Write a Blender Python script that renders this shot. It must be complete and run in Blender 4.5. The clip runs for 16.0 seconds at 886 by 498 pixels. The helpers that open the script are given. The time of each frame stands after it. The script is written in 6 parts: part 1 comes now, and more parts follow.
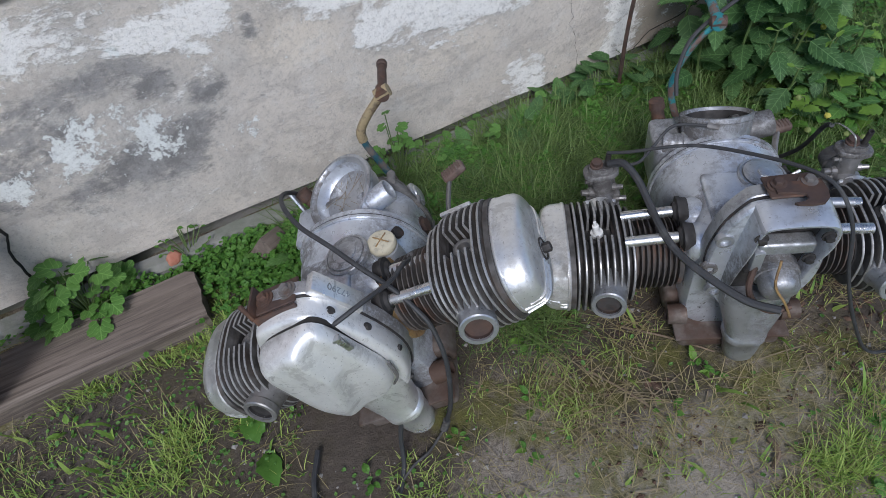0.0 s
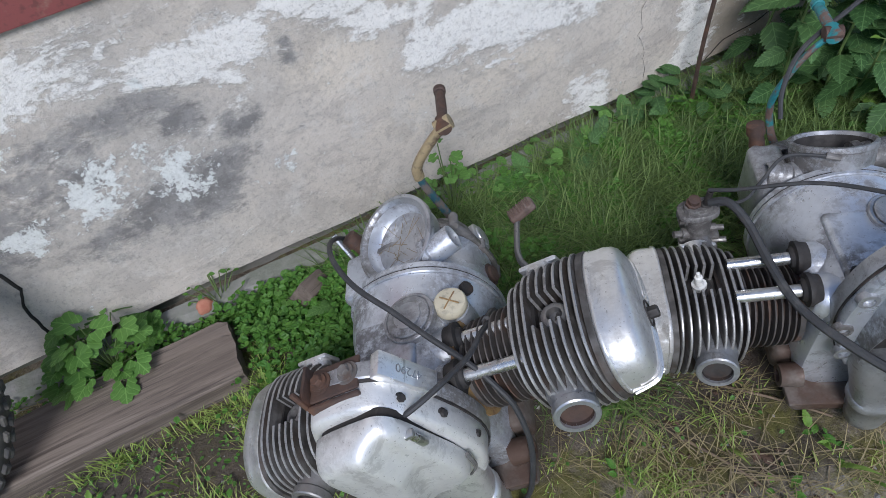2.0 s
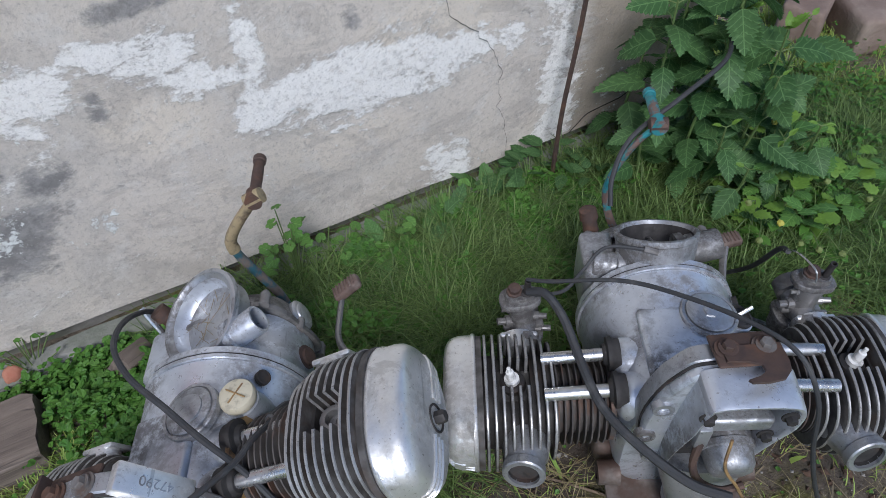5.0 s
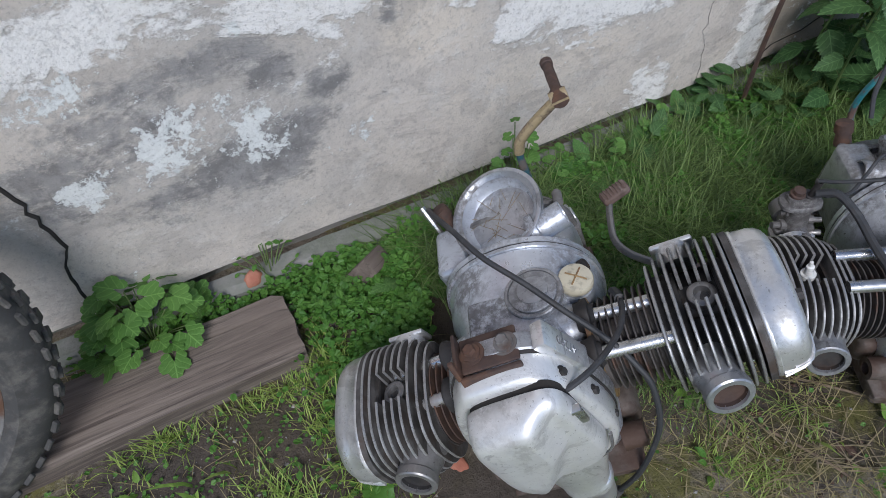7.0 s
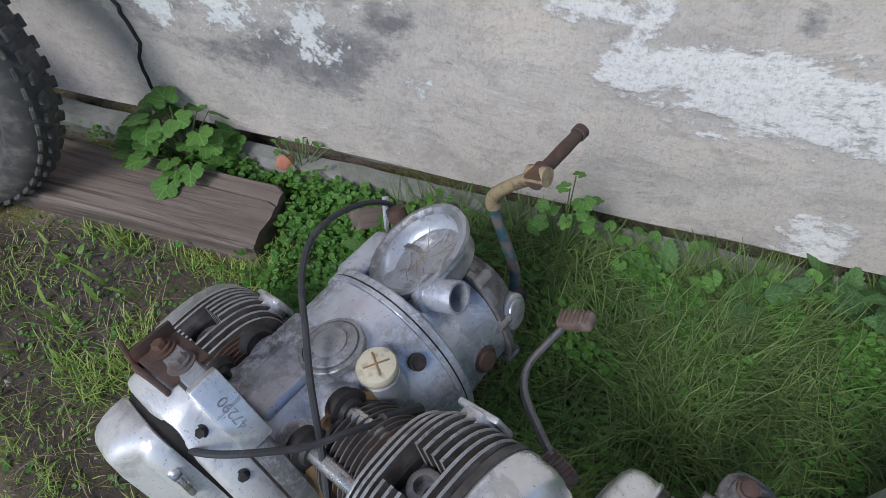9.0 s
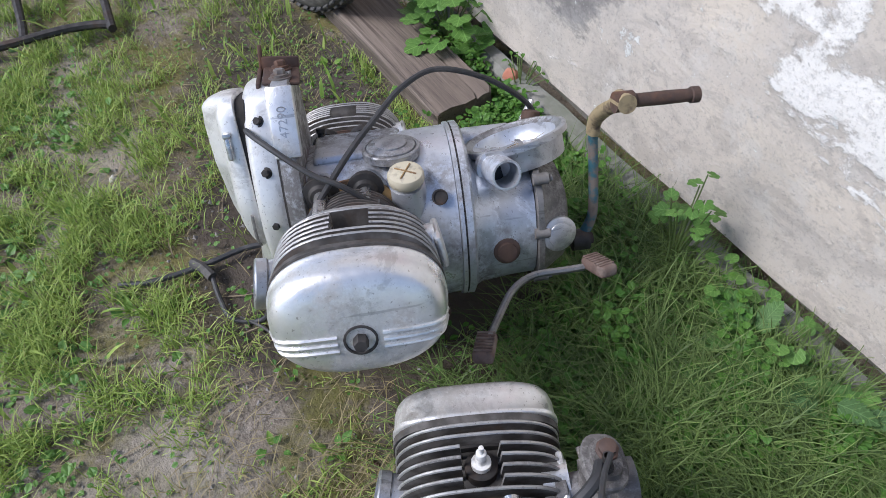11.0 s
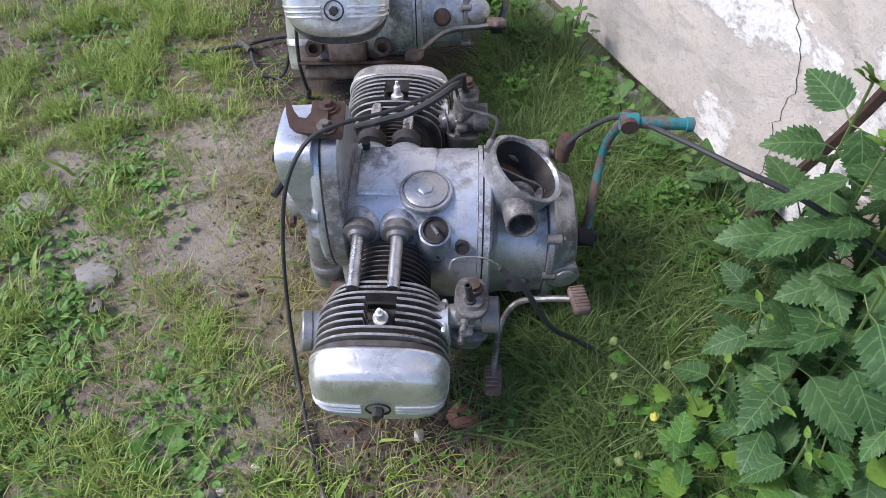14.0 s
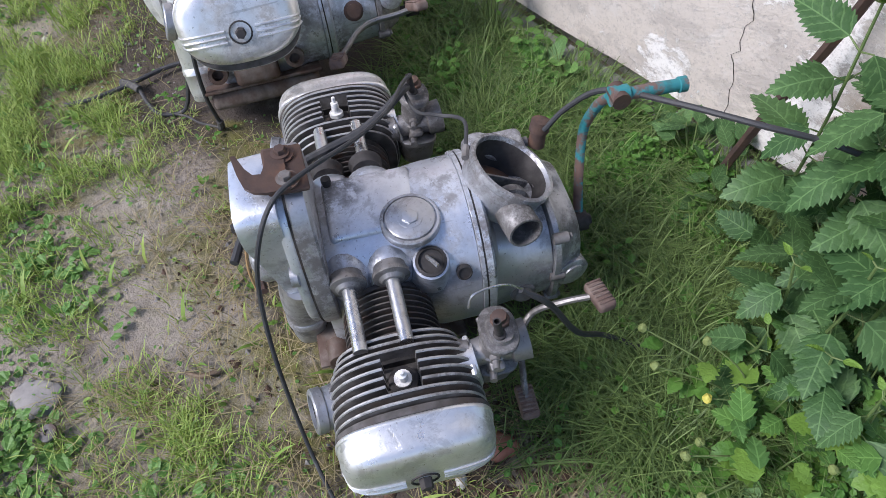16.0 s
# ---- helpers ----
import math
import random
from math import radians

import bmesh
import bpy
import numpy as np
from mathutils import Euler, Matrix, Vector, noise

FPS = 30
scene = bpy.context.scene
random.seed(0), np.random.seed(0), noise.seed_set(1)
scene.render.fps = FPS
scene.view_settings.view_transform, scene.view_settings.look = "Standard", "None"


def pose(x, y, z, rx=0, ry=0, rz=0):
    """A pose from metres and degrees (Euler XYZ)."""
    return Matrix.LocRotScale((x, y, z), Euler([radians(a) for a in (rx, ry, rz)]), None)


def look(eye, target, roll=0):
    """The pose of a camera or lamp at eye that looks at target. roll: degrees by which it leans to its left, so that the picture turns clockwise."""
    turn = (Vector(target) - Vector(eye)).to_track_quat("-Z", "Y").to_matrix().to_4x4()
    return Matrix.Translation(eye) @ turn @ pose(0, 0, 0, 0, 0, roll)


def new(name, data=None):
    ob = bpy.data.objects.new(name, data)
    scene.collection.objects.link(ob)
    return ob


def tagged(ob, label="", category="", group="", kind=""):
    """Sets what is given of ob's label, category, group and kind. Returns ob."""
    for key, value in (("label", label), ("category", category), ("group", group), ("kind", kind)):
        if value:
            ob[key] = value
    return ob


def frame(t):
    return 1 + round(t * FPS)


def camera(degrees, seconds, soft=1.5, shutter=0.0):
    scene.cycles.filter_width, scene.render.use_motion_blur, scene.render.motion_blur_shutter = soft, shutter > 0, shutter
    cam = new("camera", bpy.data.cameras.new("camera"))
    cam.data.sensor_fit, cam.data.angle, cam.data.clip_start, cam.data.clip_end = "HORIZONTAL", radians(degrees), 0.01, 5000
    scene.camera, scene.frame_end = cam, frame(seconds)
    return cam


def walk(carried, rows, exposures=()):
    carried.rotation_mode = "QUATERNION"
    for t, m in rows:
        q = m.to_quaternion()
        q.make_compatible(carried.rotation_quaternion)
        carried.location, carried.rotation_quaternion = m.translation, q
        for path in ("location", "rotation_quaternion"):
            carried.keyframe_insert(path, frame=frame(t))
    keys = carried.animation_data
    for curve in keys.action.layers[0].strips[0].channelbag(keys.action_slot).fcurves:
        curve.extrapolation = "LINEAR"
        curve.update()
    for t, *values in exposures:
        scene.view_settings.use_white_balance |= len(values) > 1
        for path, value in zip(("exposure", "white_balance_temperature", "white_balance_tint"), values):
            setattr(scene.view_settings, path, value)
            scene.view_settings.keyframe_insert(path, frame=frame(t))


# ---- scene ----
cam = camera(66.4, 16.0, soft=0.8)

PATH = [
    (0, (0.079, -0.025, 1.216), (0.45, 1.192, -0.327), -11.1),
    (0.5, (-0.016, 0.068, 1.17), (0.365, 1.172, -0.453), -9.7),
    (1, (-0.152, 0.186, 1.122), (0.462, 1.242, -0.462), -1.6),
    (1.5, (-0.098, 0.203, 1.14), (0.509, 1.204, -0.482), -3.9),
    (2, (0.066, 0.175, 1.15), (0.394, 1.418, -0.382), -13.7),
    (2.5, (0.176, 0.153, 1.127), (0.564, 1.354, -0.424), -10.9),
    (3, (0.253, 0.15, 1.11), (0.753, 1.321, -0.432), -7.1),
    (3.2, (0.278, 0.141, 1.117), (0.761, 1.303, -0.438), -8.1),
    (5.3, (0.285, 0.182, 1.132), (0.803, 1.424, -0.347), -4.4),
    (5.5, (0.267, 0.185, 1.123), (0.708, 1.434, -0.375), -4.8),
    (6, (0.185, 0.198, 1.118), (0.596, 1.446, -0.39), -6.2),
    (6.5, (-0.035, 0.256, 1.133), (0.533, 1.46, -0.359), -5.9),
    (7, (-0.194, 0.295, 1.112), (0.324, 1.453, -0.434), -3.5),
    (7.5, (-0.111, 0.295, 1.109), (0.458, 1.382, -0.471), -0.2),
    (8, (0.176, 0.244, 1.106), (0.303, 1.424, -0.504), -12.3),
    (8.4, (0.293, 0.274, 1.122), (0.197, 1.486, -0.467), -7.5),
    (8.5, (0.308, 0.302, 1.107), (0.22, 1.5, -0.492), -2.8),
    (9, (0.39, 0.454, 1.073), (0.027, 1.5, -0.592), -2.2),
    (9.5, (0.481, 0.461, 1.076), (-0.435, 1.288, -0.498), -8.0),
    (10, (0.563, 0.466, 0.995), (-0.425, 1.058, -0.64), -5.2),
    (10.2, (0.594, 0.464, 0.964), (-0.388, 1.079, -0.666), -3.6),
    (12.3, (1.172, 0.418, 1.097), (-0.047, 0.902, -0.413), -3.8),
    (12.5, (1.211, 0.379, 1.101), (0.004, 0.869, -0.417), -4.3),
    (13, (1.308, 0.285, 1.082), (0.214, 0.918, -0.469), 2.1),
    (13.5, (1.393, 0.257, 1.081), (0.329, 0.913, -0.481), 2.3),
    (14, (1.536, 0.261, 1.075), (0.403, 0.792, -0.485), -0.2),
    (14.5, (1.611, 0.267, 1.084), (0.483, 0.817, -0.473), -1.3),
    (15, (1.588, 0.261, 1.087), (0.448, 0.772, -0.475), -2.0),
    (15.5, (1.482, 0.252, 1.067), (0.415, 0.795, -0.535), -4.8),
    (16, (1.348, 0.239, 1.036), (0.414, 0.931, -0.591), -4.9),
]
EXPOSURES = [(0, -0.48, 5890, 12), (0.5, -0.36, 5890, 12), (1.0, -0.22, 5890, 12), (1.5, -0.14, 5890, 12), (2.0, -0.36, 5890, 12), (3, -0.36, 5890, 12), (5.5, -0.43, 5840, 12), (7, -0.46, 5890, 12), (8.0, -0.28, 5890, 12), (8.5, -0.3, 5890, 12), (9.0, -0.42, 5890, 12), (9.4, -0.4, 5940, 12), (10, 0.01, 5990, 14), (12.5, 0.14, 6090, 15), (14.5, 0.28, 6090, 20), (16, 0.26, 6090, 18)]
walk(cam, [(t, look(eye, target, roll)) for t, eye, target, roll in PATH], EXPOSURES)

# ---- world and light ----
world = bpy.data.worlds.new("sky")
scene.world = world
world.use_nodes = True
wn = world.node_tree
sky = wn.nodes.new("ShaderNodeTexSky")
sky.sky_type = "NISHITA"
sky.sun_disc = False
SUN_ELEV, SUN_AZ = 45.0, 202.0
sky.sun_elevation, sky.sun_rotation = radians(SUN_ELEV), radians(SUN_AZ)
wn.links.new(sky.outputs[0], wn.nodes["Background"].inputs[0])
wn.nodes["Background"].inputs[1].default_value = 0.15
sun_data = bpy.data.lights.new("sun", "SUN")
sun_data.energy, sun_data.angle, sun_data.color = 3.4, radians(22), (1.0, 0.97, 0.935)
sun = new("sun", sun_data)
sd = Vector((math.sin(radians(SUN_AZ)) * math.cos(radians(SUN_ELEV)), math.cos(radians(SUN_AZ)) * math.cos(radians(SUN_ELEV)), math.sin(radians(SUN_ELEV))))
sun.matrix_world = look(sd * 20, (0, 0, 0))
scene.view_settings.exposure = 0.0


# ---- materials ----
class Net:
    """A small wrapper round a material's node tree."""

    def __init__(self, name):
        self.m = bpy.data.materials.new(name)
        self.m.use_nodes = True
        self.t = self.m.node_tree
        self.bsdf = self.t.nodes["Principled BSDF"]
        tc = self.t.nodes.new("ShaderNodeTexCoord")
        oi = self.t.nodes.new("ShaderNodeObjectInfo")
        mul = self.t.nodes.new("ShaderNodeMath")
        mul.operation, mul.inputs[1].default_value = "MULTIPLY", 7.0
        add = self.t.nodes.new("ShaderNodeVectorMath")
        self.t.links.new(oi.outputs["Random"], mul.inputs[0])
        self.t.links.new(tc.outputs["Object"], add.inputs[0])
        self.t.links.new(mul.outputs[0], add.inputs[1])
        self.co, self.rand = add.outputs[0], oi.outputs["Random"]
        self.plain = tc.outputs["Object"]

    def noise(self, scale, detail=5.0, rough=0.55, stretch=None, distort=0.0):
        co = self.co
        if stretch:
            mp = self.t.nodes.new("ShaderNodeMapping")
            mp.inputs["Scale"].default_value = stretch
            self.t.links.new(co, mp.inputs[0])
            co = mp.outputs[0]
        n = self.t.nodes.new("ShaderNodeTexNoise")
        n.inputs["Scale"].default_value, n.inputs["Detail"].default_value = scale, detail
        n.inputs["Roughness"].default_value, n.inputs["Distortion"].default_value = rough, distort
        self.t.links.new(co, n.inputs["Vector"])
        return n.outputs["Fac"]

    def spot(self, x, z, rx, rz, flat=False):
        """1 in the middle of an oval on the wall's face, or flat on the ground, falling to 0 beyond its edge."""
        a, b, c = (self.t.nodes.new("ShaderNodeVectorMath") for _ in range(3))
        a.operation, b.operation, c.operation = "SUBTRACT", "MULTIPLY", "LENGTH"
        a.inputs[1].default_value, b.inputs[1].default_value = ((x, z, 0), (1 / rx, 1 / rz, 0)) if flat else ((x, 0, z), (1 / rx, 0, 1 / rz))
        self.t.links.new(self.plain, a.inputs[0])
        self.t.links.new(a.outputs[0], b.inputs[0])
        self.t.links.new(b.outputs[0], c.inputs[0])
        return self.ramp(c.outputs["Value"], 1.7, 0.2)

    def spots(self, *ovals, flat=False):
        f = self.spot(*ovals[0], flat)
        for o in ovals[1:]:
            f = self.math("MAXIMUM", f, self.spot(*o, flat))
        return f

    def ramp(self, fac, lo, hi, a=0.0, b=1.0):
        r = self.t.nodes.new("ShaderNodeMapRange")
        r.interpolation_type = "SMOOTHSTEP"
        for i, v in enumerate((lo, hi, a, b)):
            r.inputs[i + 1].default_value = v
        self.t.links.new(fac, r.inputs[0])
        return r.outputs[0]

    def mix(self, fac, a, b):
        x = self.t.nodes.new("ShaderNodeMix")
        x.data_type = "RGBA"
        for slot, v in ((0, fac), (6, a), (7, b)):
            if isinstance(v, (int, float)):
                x.inputs[slot].default_value = v
            elif isinstance(v, tuple):
                x.inputs[slot].default_value = (*v, 1)
            else:
                self.t.links.new(v, x.inputs[slot])
        return x.outputs[2]

    def math(self, op, a, b):
        x = self.t.nodes.new("ShaderNodeMath")
        x.operation = op
        for i, v in enumerate((a, b)):
            if isinstance(v, (int, float)):
                x.inputs[i].default_value = v
            else:
                self.t.links.new(v, x.inputs[i])
        return x.outputs[0]

    def put(self, color=None, rough=None, metal=None, bump=None, strength=0.3, dist=0.002):
        for key, v in (("Base Color", color), ("Roughness", rough), ("Metallic", metal)):
            if v is None:
                continue
            if isinstance(v, (int, float)):
                self.bsdf.inputs[key].default_value = v
            elif isinstance(v, tuple):
                self.bsdf.inputs[key].default_value = (*v, 1)
            else:
                self.t.links.new(v, self.bsdf.inputs[key])
        if bump is not None:
            b = self.t.nodes.new("ShaderNodeBump")
            b.inputs["Strength"].default_value, b.inputs["Distance"].default_value = strength, dist
            self.t.links.new(bump, b.inputs["Height"])
            self.t.links.new(b.outputs[0], self.bsdf.inputs["Normal"])
        return self.m


def aluminium(name, light, dark, grime, cover=(0.52, 0.72), rough=(0.32, 0.6), metal=0.75, amount=0.8):
    """Weathered cast aluminium: an even silver skin with faint mottling, worn patches, fine scratches, specks and oily grime."""
    n = Net(name)
    big, grain = n.noise(6.5, 6, 0.6), n.noise(85, 5, 0.65)
    col = n.mix(n.ramp(n.noise(5, 3, 0.5), 0.35, 0.65, 0.0, 0.45), light, dark)
    col = n.mix(n.math("MULTIPLY", n.ramp(grain, 0.4, 0.62), 0.28), col, dark)
    worn = n.ramp(n.noise(15, 10, 0.75, None, 0.5), 0.52, 0.6)
    col = n.mix(n.math("MULTIPLY", worn, 0.5), col, tuple(0.55 * a + 0.45 * b for a, b in zip(dark, grime)))
    scratch = n.ramp(n.noise(30, 4, 0.6, (1, 0.07, 1.4), 0.3), 0.655, 0.68)
    col = n.mix(n.math("MULTIPLY", scratch, 0.5), col, tuple(0.5 * a for a in dark))
    dirt = n.math("MULTIPLY", n.ramp(big, cover[0], cover[1]), n.ramp(n.noise(55, 7, 0.75), 0.36, 0.56))
    col = n.mix(n.math("MULTIPLY", dirt, amount), col, grime)
    specks = n.ramp(n.noise(230, 3, 0.6), 0.64, 0.7)
    col = n.mix(n.math("MULTIPLY", specks, 0.55), col, grime)
    r = n.math("ADD", n.ramp(n.noise(18, 6, 0.65), 0.3, 0.7, rough[0], rough[1]), n.math("MULTIPLY", dirt, 0.2))
    mt = n.ramp(dirt, 0, 1, metal, metal * 0.25)
    h = n.math("ADD", n.math("MULTIPLY", n.noise(190, 4, 0.65), 0.35), n.math("ADD", n.math("MULTIPLY", n.noise(16, 4), 1.0), n.math("MULTIPLY", worn, -0.12)))
    return n.put(col, r, mt, h, 0.4, 0.0022)


M = {}
M["alu"] = aluminium("weathered_aluminium", (0.72, 0.75, 0.8), (0.5, 0.525, 0.57), (0.09, 0.075, 0.063), (0.47, 0.62), (0.26, 0.44), 0.66)
M["alu_clean"] = aluminium("polished_aluminium", (0.84, 0.835, 0.82), (0.62, 0.62, 0.61), (0.17, 0.145, 0.115), (0.5, 0.66), (0.26, 0.42), 0.74, 0.65)
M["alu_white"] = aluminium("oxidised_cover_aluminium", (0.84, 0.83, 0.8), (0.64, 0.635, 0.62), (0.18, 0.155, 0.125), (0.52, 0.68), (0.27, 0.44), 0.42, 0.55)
M["alu_grey"] = aluminium("grey_aluminium", (0.54, 0.55, 0.57), (0.34, 0.345, 0.355), (0.07, 0.058, 0.047), (0.45, 0.6), (0.28, 0.48), 0.75)
M["alu_dirty"] = aluminium("dirty_aluminium", (0.33, 0.32, 0.31), (0.2, 0.19, 0.18), (0.045, 0.039, 0.034), (0.42, 0.6), (0.36, 0.58), 0.62)


def iron(name, a, b, rust, cover):
    n = Net(name)
    col = n.mix(n.ramp(n.noise(40, 5), 0.35, 0.65), a, b)
    col = n.mix(n.ramp(n.noise(14, 6, 0.65), cover[0], cover[1]), col, rust)
    return n.put(col, n.ramp(n.noise(60), 0.3, 0.7, 0.55, 0.85), 0.3, n.noise(180, 4), 0.4, 0.001)


M["iron"] = iron("rusty_cast_iron", (0.075, 0.068, 0.064), (0.12, 0.105, 0.095), (0.125, 0.072, 0.05), (0.5, 0.68))
M["rust"] = iron("brown_rust", (0.105, 0.066, 0.05), (0.075, 0.05, 0.042), (0.16, 0.082, 0.05), (0.5, 0.7))
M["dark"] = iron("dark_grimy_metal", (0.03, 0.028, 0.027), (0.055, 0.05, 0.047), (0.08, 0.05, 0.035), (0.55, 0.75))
M["bolt"] = iron("dull_steel", (0.22, 0.21, 0.2), (0.14, 0.13, 0.12), (0.13, 0.07, 0.045), (0.5, 0.7))
M["chrome"] = aluminium("bright_steel_tube", (0.68, 0.68, 0.67), (0.45, 0.45, 0.45), (0.14, 0.1, 0.08), (0.55, 0.75), (0.18, 0.4), 0.9)


def painted(name, paint, bare, cover, rough=0.5):
    n = Net(name)
    f = n.ramp(n.noise(26, 6, 0.65), cover[0], cover[1])
    col = n.mix(f, paint, bare)
    col = n.mix(n.math("MULTIPLY", n.ramp(n.noise(90, 4), 0.5, 0.7), 0.4), col, (0.05, 0.04, 0.035))
    return n.put(col, n.ramp(f, 0, 1, rough, 0.8), 0.0, n.math("SUBTRACT", n.noise(120), f), 0.35, 0.001)


M["teal"] = painted("worn_teal_paint", (0.03, 0.1, 0.125), (0.15, 0.125, 0.105), (0.46, 0.56))
M["turquoise"] = painted("worn_turquoise_paint", (0.03, 0.2, 0.215), (0.16, 0.1, 0.08), (0.48, 0.58))
M["ochre"] = painted("peeling_ochre_paint", (0.32, 0.25, 0.14), (0.13, 0.09, 0.06), (0.48, 0.62))
M["cream"] = painted("cream_plastic", (0.55, 0.5, 0.37), (0.35, 0.3, 0.2), (0.62, 0.8), 0.4)
M["rubber"] = painted("old_black_rubber", (0.035, 0.036, 0.038), (0.09, 0.088, 0.085), (0.5, 0.75), 0.6)
M["grey_rubber"] = painted("dusty_grey_rubber", (0.06, 0.058, 0.055), (0.15, 0.138, 0.12), (0.45, 0.7), 0.7)
M["pedal"] = painted("worn_brown_rubber", (0.13, 0.085, 0.068), (0.2, 0.155, 0.13), (0.45, 0.65), 0.75)
M["gold"] = painted("oily_brown_gasket", (0.3, 0.19, 0.08), (0.16, 0.09, 0.05), (0.45, 0.6), 0.5)
M["porcelain"] = painted("white_porcelain", (0.75, 0.74, 0.7), (0.5, 0.48, 0.44), (0.6, 0.8), 0.25)


def simple(name, a, b, scale, rough=0.8, bump=0.4, dist=0.002, stretch=None):
    n = Net(name)
    col = n.mix(n.ramp(n.noise(scale, 6, 0.6, stretch), 0.32, 0.68), a, b)
    return n.put(col, rough, 0.0, n.noise(scale * 5, 5, 0.6, stretch), bump, dist)


M["brick"] = simple("red_brick_crumb", (0.36, 0.13, 0.08), (0.45, 0.2, 0.13), 40)
M["stone"] = simple("grey_stone", (0.32, 0.3, 0.27), (0.22, 0.205, 0.19), 18)
M["pale_stone"] = simple("pale_stone", (0.62, 0.6, 0.54), (0.48, 0.45, 0.4), 22)
M["twig"] = simple("dry_twig", (0.22, 0.16, 0.1), (0.12, 0.085, 0.06), 60)
M["straw"] = simple("dry_straw", (0.3, 0.24, 0.15), (0.2, 0.155, 0.095), 60)
M["bark"] = simple("rotten_bark", (0.12, 0.07, 0.045), (0.07, 0.045, 0.032), 30, 0.9, 0.8, 0.006)
M["plinth"] = simple("mossy_concrete", (0.27, 0.26, 0.24), (0.16, 0.17, 0.13), 12, 0.9, 0.6, 0.006)
M["block"] = simple("weathered_brown_block", (0.2, 0.14, 0.11), (0.3, 0.235, 0.19), 9, 0.9, 0.7, 0.006)
M["crack"] = simple("dark_crack", (0.025, 0.022, 0.02), (0.04, 0.035, 0.03), 60, 0.95)


def wood():
    n = Net("weathered_grey_plank")
    grain = n.noise(55, 6, 0.7, (0.045, 1, 1), 0.6)
    col = n.mix(n.ramp(grain, 0.36, 0.64), (0.085, 0.065, 0.052), (0.23, 0.185, 0.15))
    col = n.mix(n.ramp(n.noise(5, 6, 0.65, (0.4, 1, 1)), 0.45, 0.7), col, (0.145, 0.115, 0.093))
    col = n.mix(n.math("MULTIPLY", n.ramp(n.noise(120, 6, 0.7, (0.03, 1, 1)), 0.55, 0.66), 0.7), col, (0.06, 0.048, 0.04))
    return n.put(col, 0.85, 0.0, grain, 0.7, 0.004)


M["wood"] = wood()


def plaster():
    """Old limewash over grey-brown render: ragged white remains, damp grey areas, small white flakes, rough grain."""
    n = Net("flaking_limewash_plaster")
    ragged = n.noise(5, 13, 0.74, (0.62, 1, 1.3), 0.7)
    fine = n.noise(30, 10, 0.78, (0.7, 1, 1.2), 0.4)
    rag = n.math("ADD", n.math("MULTIPLY", ragged, 1.15), n.math("MULTIPLY", fine, 0.85))
    col = n.mix(n.ramp(n.noise(2.2, 8, 0.65), 0.38, 0.62), (0.6, 0.54, 0.47), (0.47, 0.435, 0.395))
    warm = n.ramp(n.math("ADD", n.math("MULTIPLY", n.spots((0.45, 0.27, 0.196, 0.085), (0.79, 0.46, 0.184, 0.052), (0.23, 0.44, 0.107, 0.067), (0.59, 0.28, 0.137, 0.06), (1.3, 0.3, 0.16, 0.5)), 0.4), ragged), 0.55, 0.9)
    col = n.mix(n.math("MULTIPLY", warm, 0.8), col, (0.66, 0.585, 0.49))
    col = n.mix(n.math("MULTIPLY", n.ramp(n.noise(11, 10, 0.72, (0.7, 1, 1.2), 0.6), 0.5, 0.59), 0.42), col, (0.36, 0.325, 0.29))
    col = n.mix(n.math("MULTIPLY", n.ramp(n.noise(17, 10, 0.75), 0.53, 0.6), 0.4), col, (0.64, 0.605, 0.555))
    damp = n.spots((-0.14, 0.5, 0.115, 0.039), (-0.05, 0.45, 0.062, 0.058), (-0.24, 0.49, 0.109, 0.039), (-0.15, 0.31, 0.195, 0.083), (-0.31, 0.43, 0.145, 0.069), (-0.42, 0.37, 0.134, 0.086), (0.03, 0.43, 0.027, 0.038), (0.03, 0.42, 0.054, 0.048), (0.16, 0.51, 0.018, 0.044), (0.28, 0.65, 0.098, 0.017), (-0.07, 0.3, 0.074, 0.081), (0.61, 0.52, 0.024, 0.026))
    damp = n.ramp(n.math("ADD", n.math("MULTIPLY", damp, 0.4), n.math("ADD", n.math("SUBTRACT", 1.6, rag), n.math("MULTIPLY", n.noise(16, 11, 0.8), 0.8))), 1.14, 1.42)
    col = n.mix(n.math("MULTIPLY", damp, 0.86), col, n.mix(n.ramp(n.noise(24, 9, 0.75), 0.4, 0.6), (0.155, 0.15, 0.148), (0.29, 0.28, 0.27)))
    # tan stretch past the bar, browned further to hold its shade
    shaded_tan = n.ramp(n.math("ADD", n.math("MULTIPLY", n.spot(1.3, 0.25, 0.2, 0.5), 0.5), ragged), 0.62, 0.85)
    col = n.mix(n.math("MULTIPLY", shaded_tan, 0.75), col, (0.3, 0.245, 0.18))
    lime = n.spots((0.07, 0.56, 0.069, 0.068), (0.2, 0.59, 0.096, 0.027), (0.29, 0.56, 0.068, 0.029), (0.35, 0.5, 0.087, 0.04), (0.42, 0.52, 0.033, 0.112), (0.42, 0.41, 0.061, 0.07), (0.53, 0.42, 0.167, 0.054), (0.65, 0.35, 0.203, 0.061), (0.79, 0.38, 0.121, 0.057), (0.95, 0.38, 0.038, 0.042), (0.78, 0.11, 0.072, 0.077), (1.06, 0.3, 0.058, 0.322), (-0.02, 0.56, 0.093, 0.04), (0.05, 0.54, 0.074, 0.034), (-0.32, 0.6, 0.3, 0.055))
    lime = n.ramp(n.math("ADD", n.math("MULTIPLY", lime, 0.3), rag), 1.13, 1.23)
    lime = n.math("MULTIPLY", lime, n.ramp(n.noise(70, 6, 0.75), 0.32, 0.46, 0.55, 1.0))
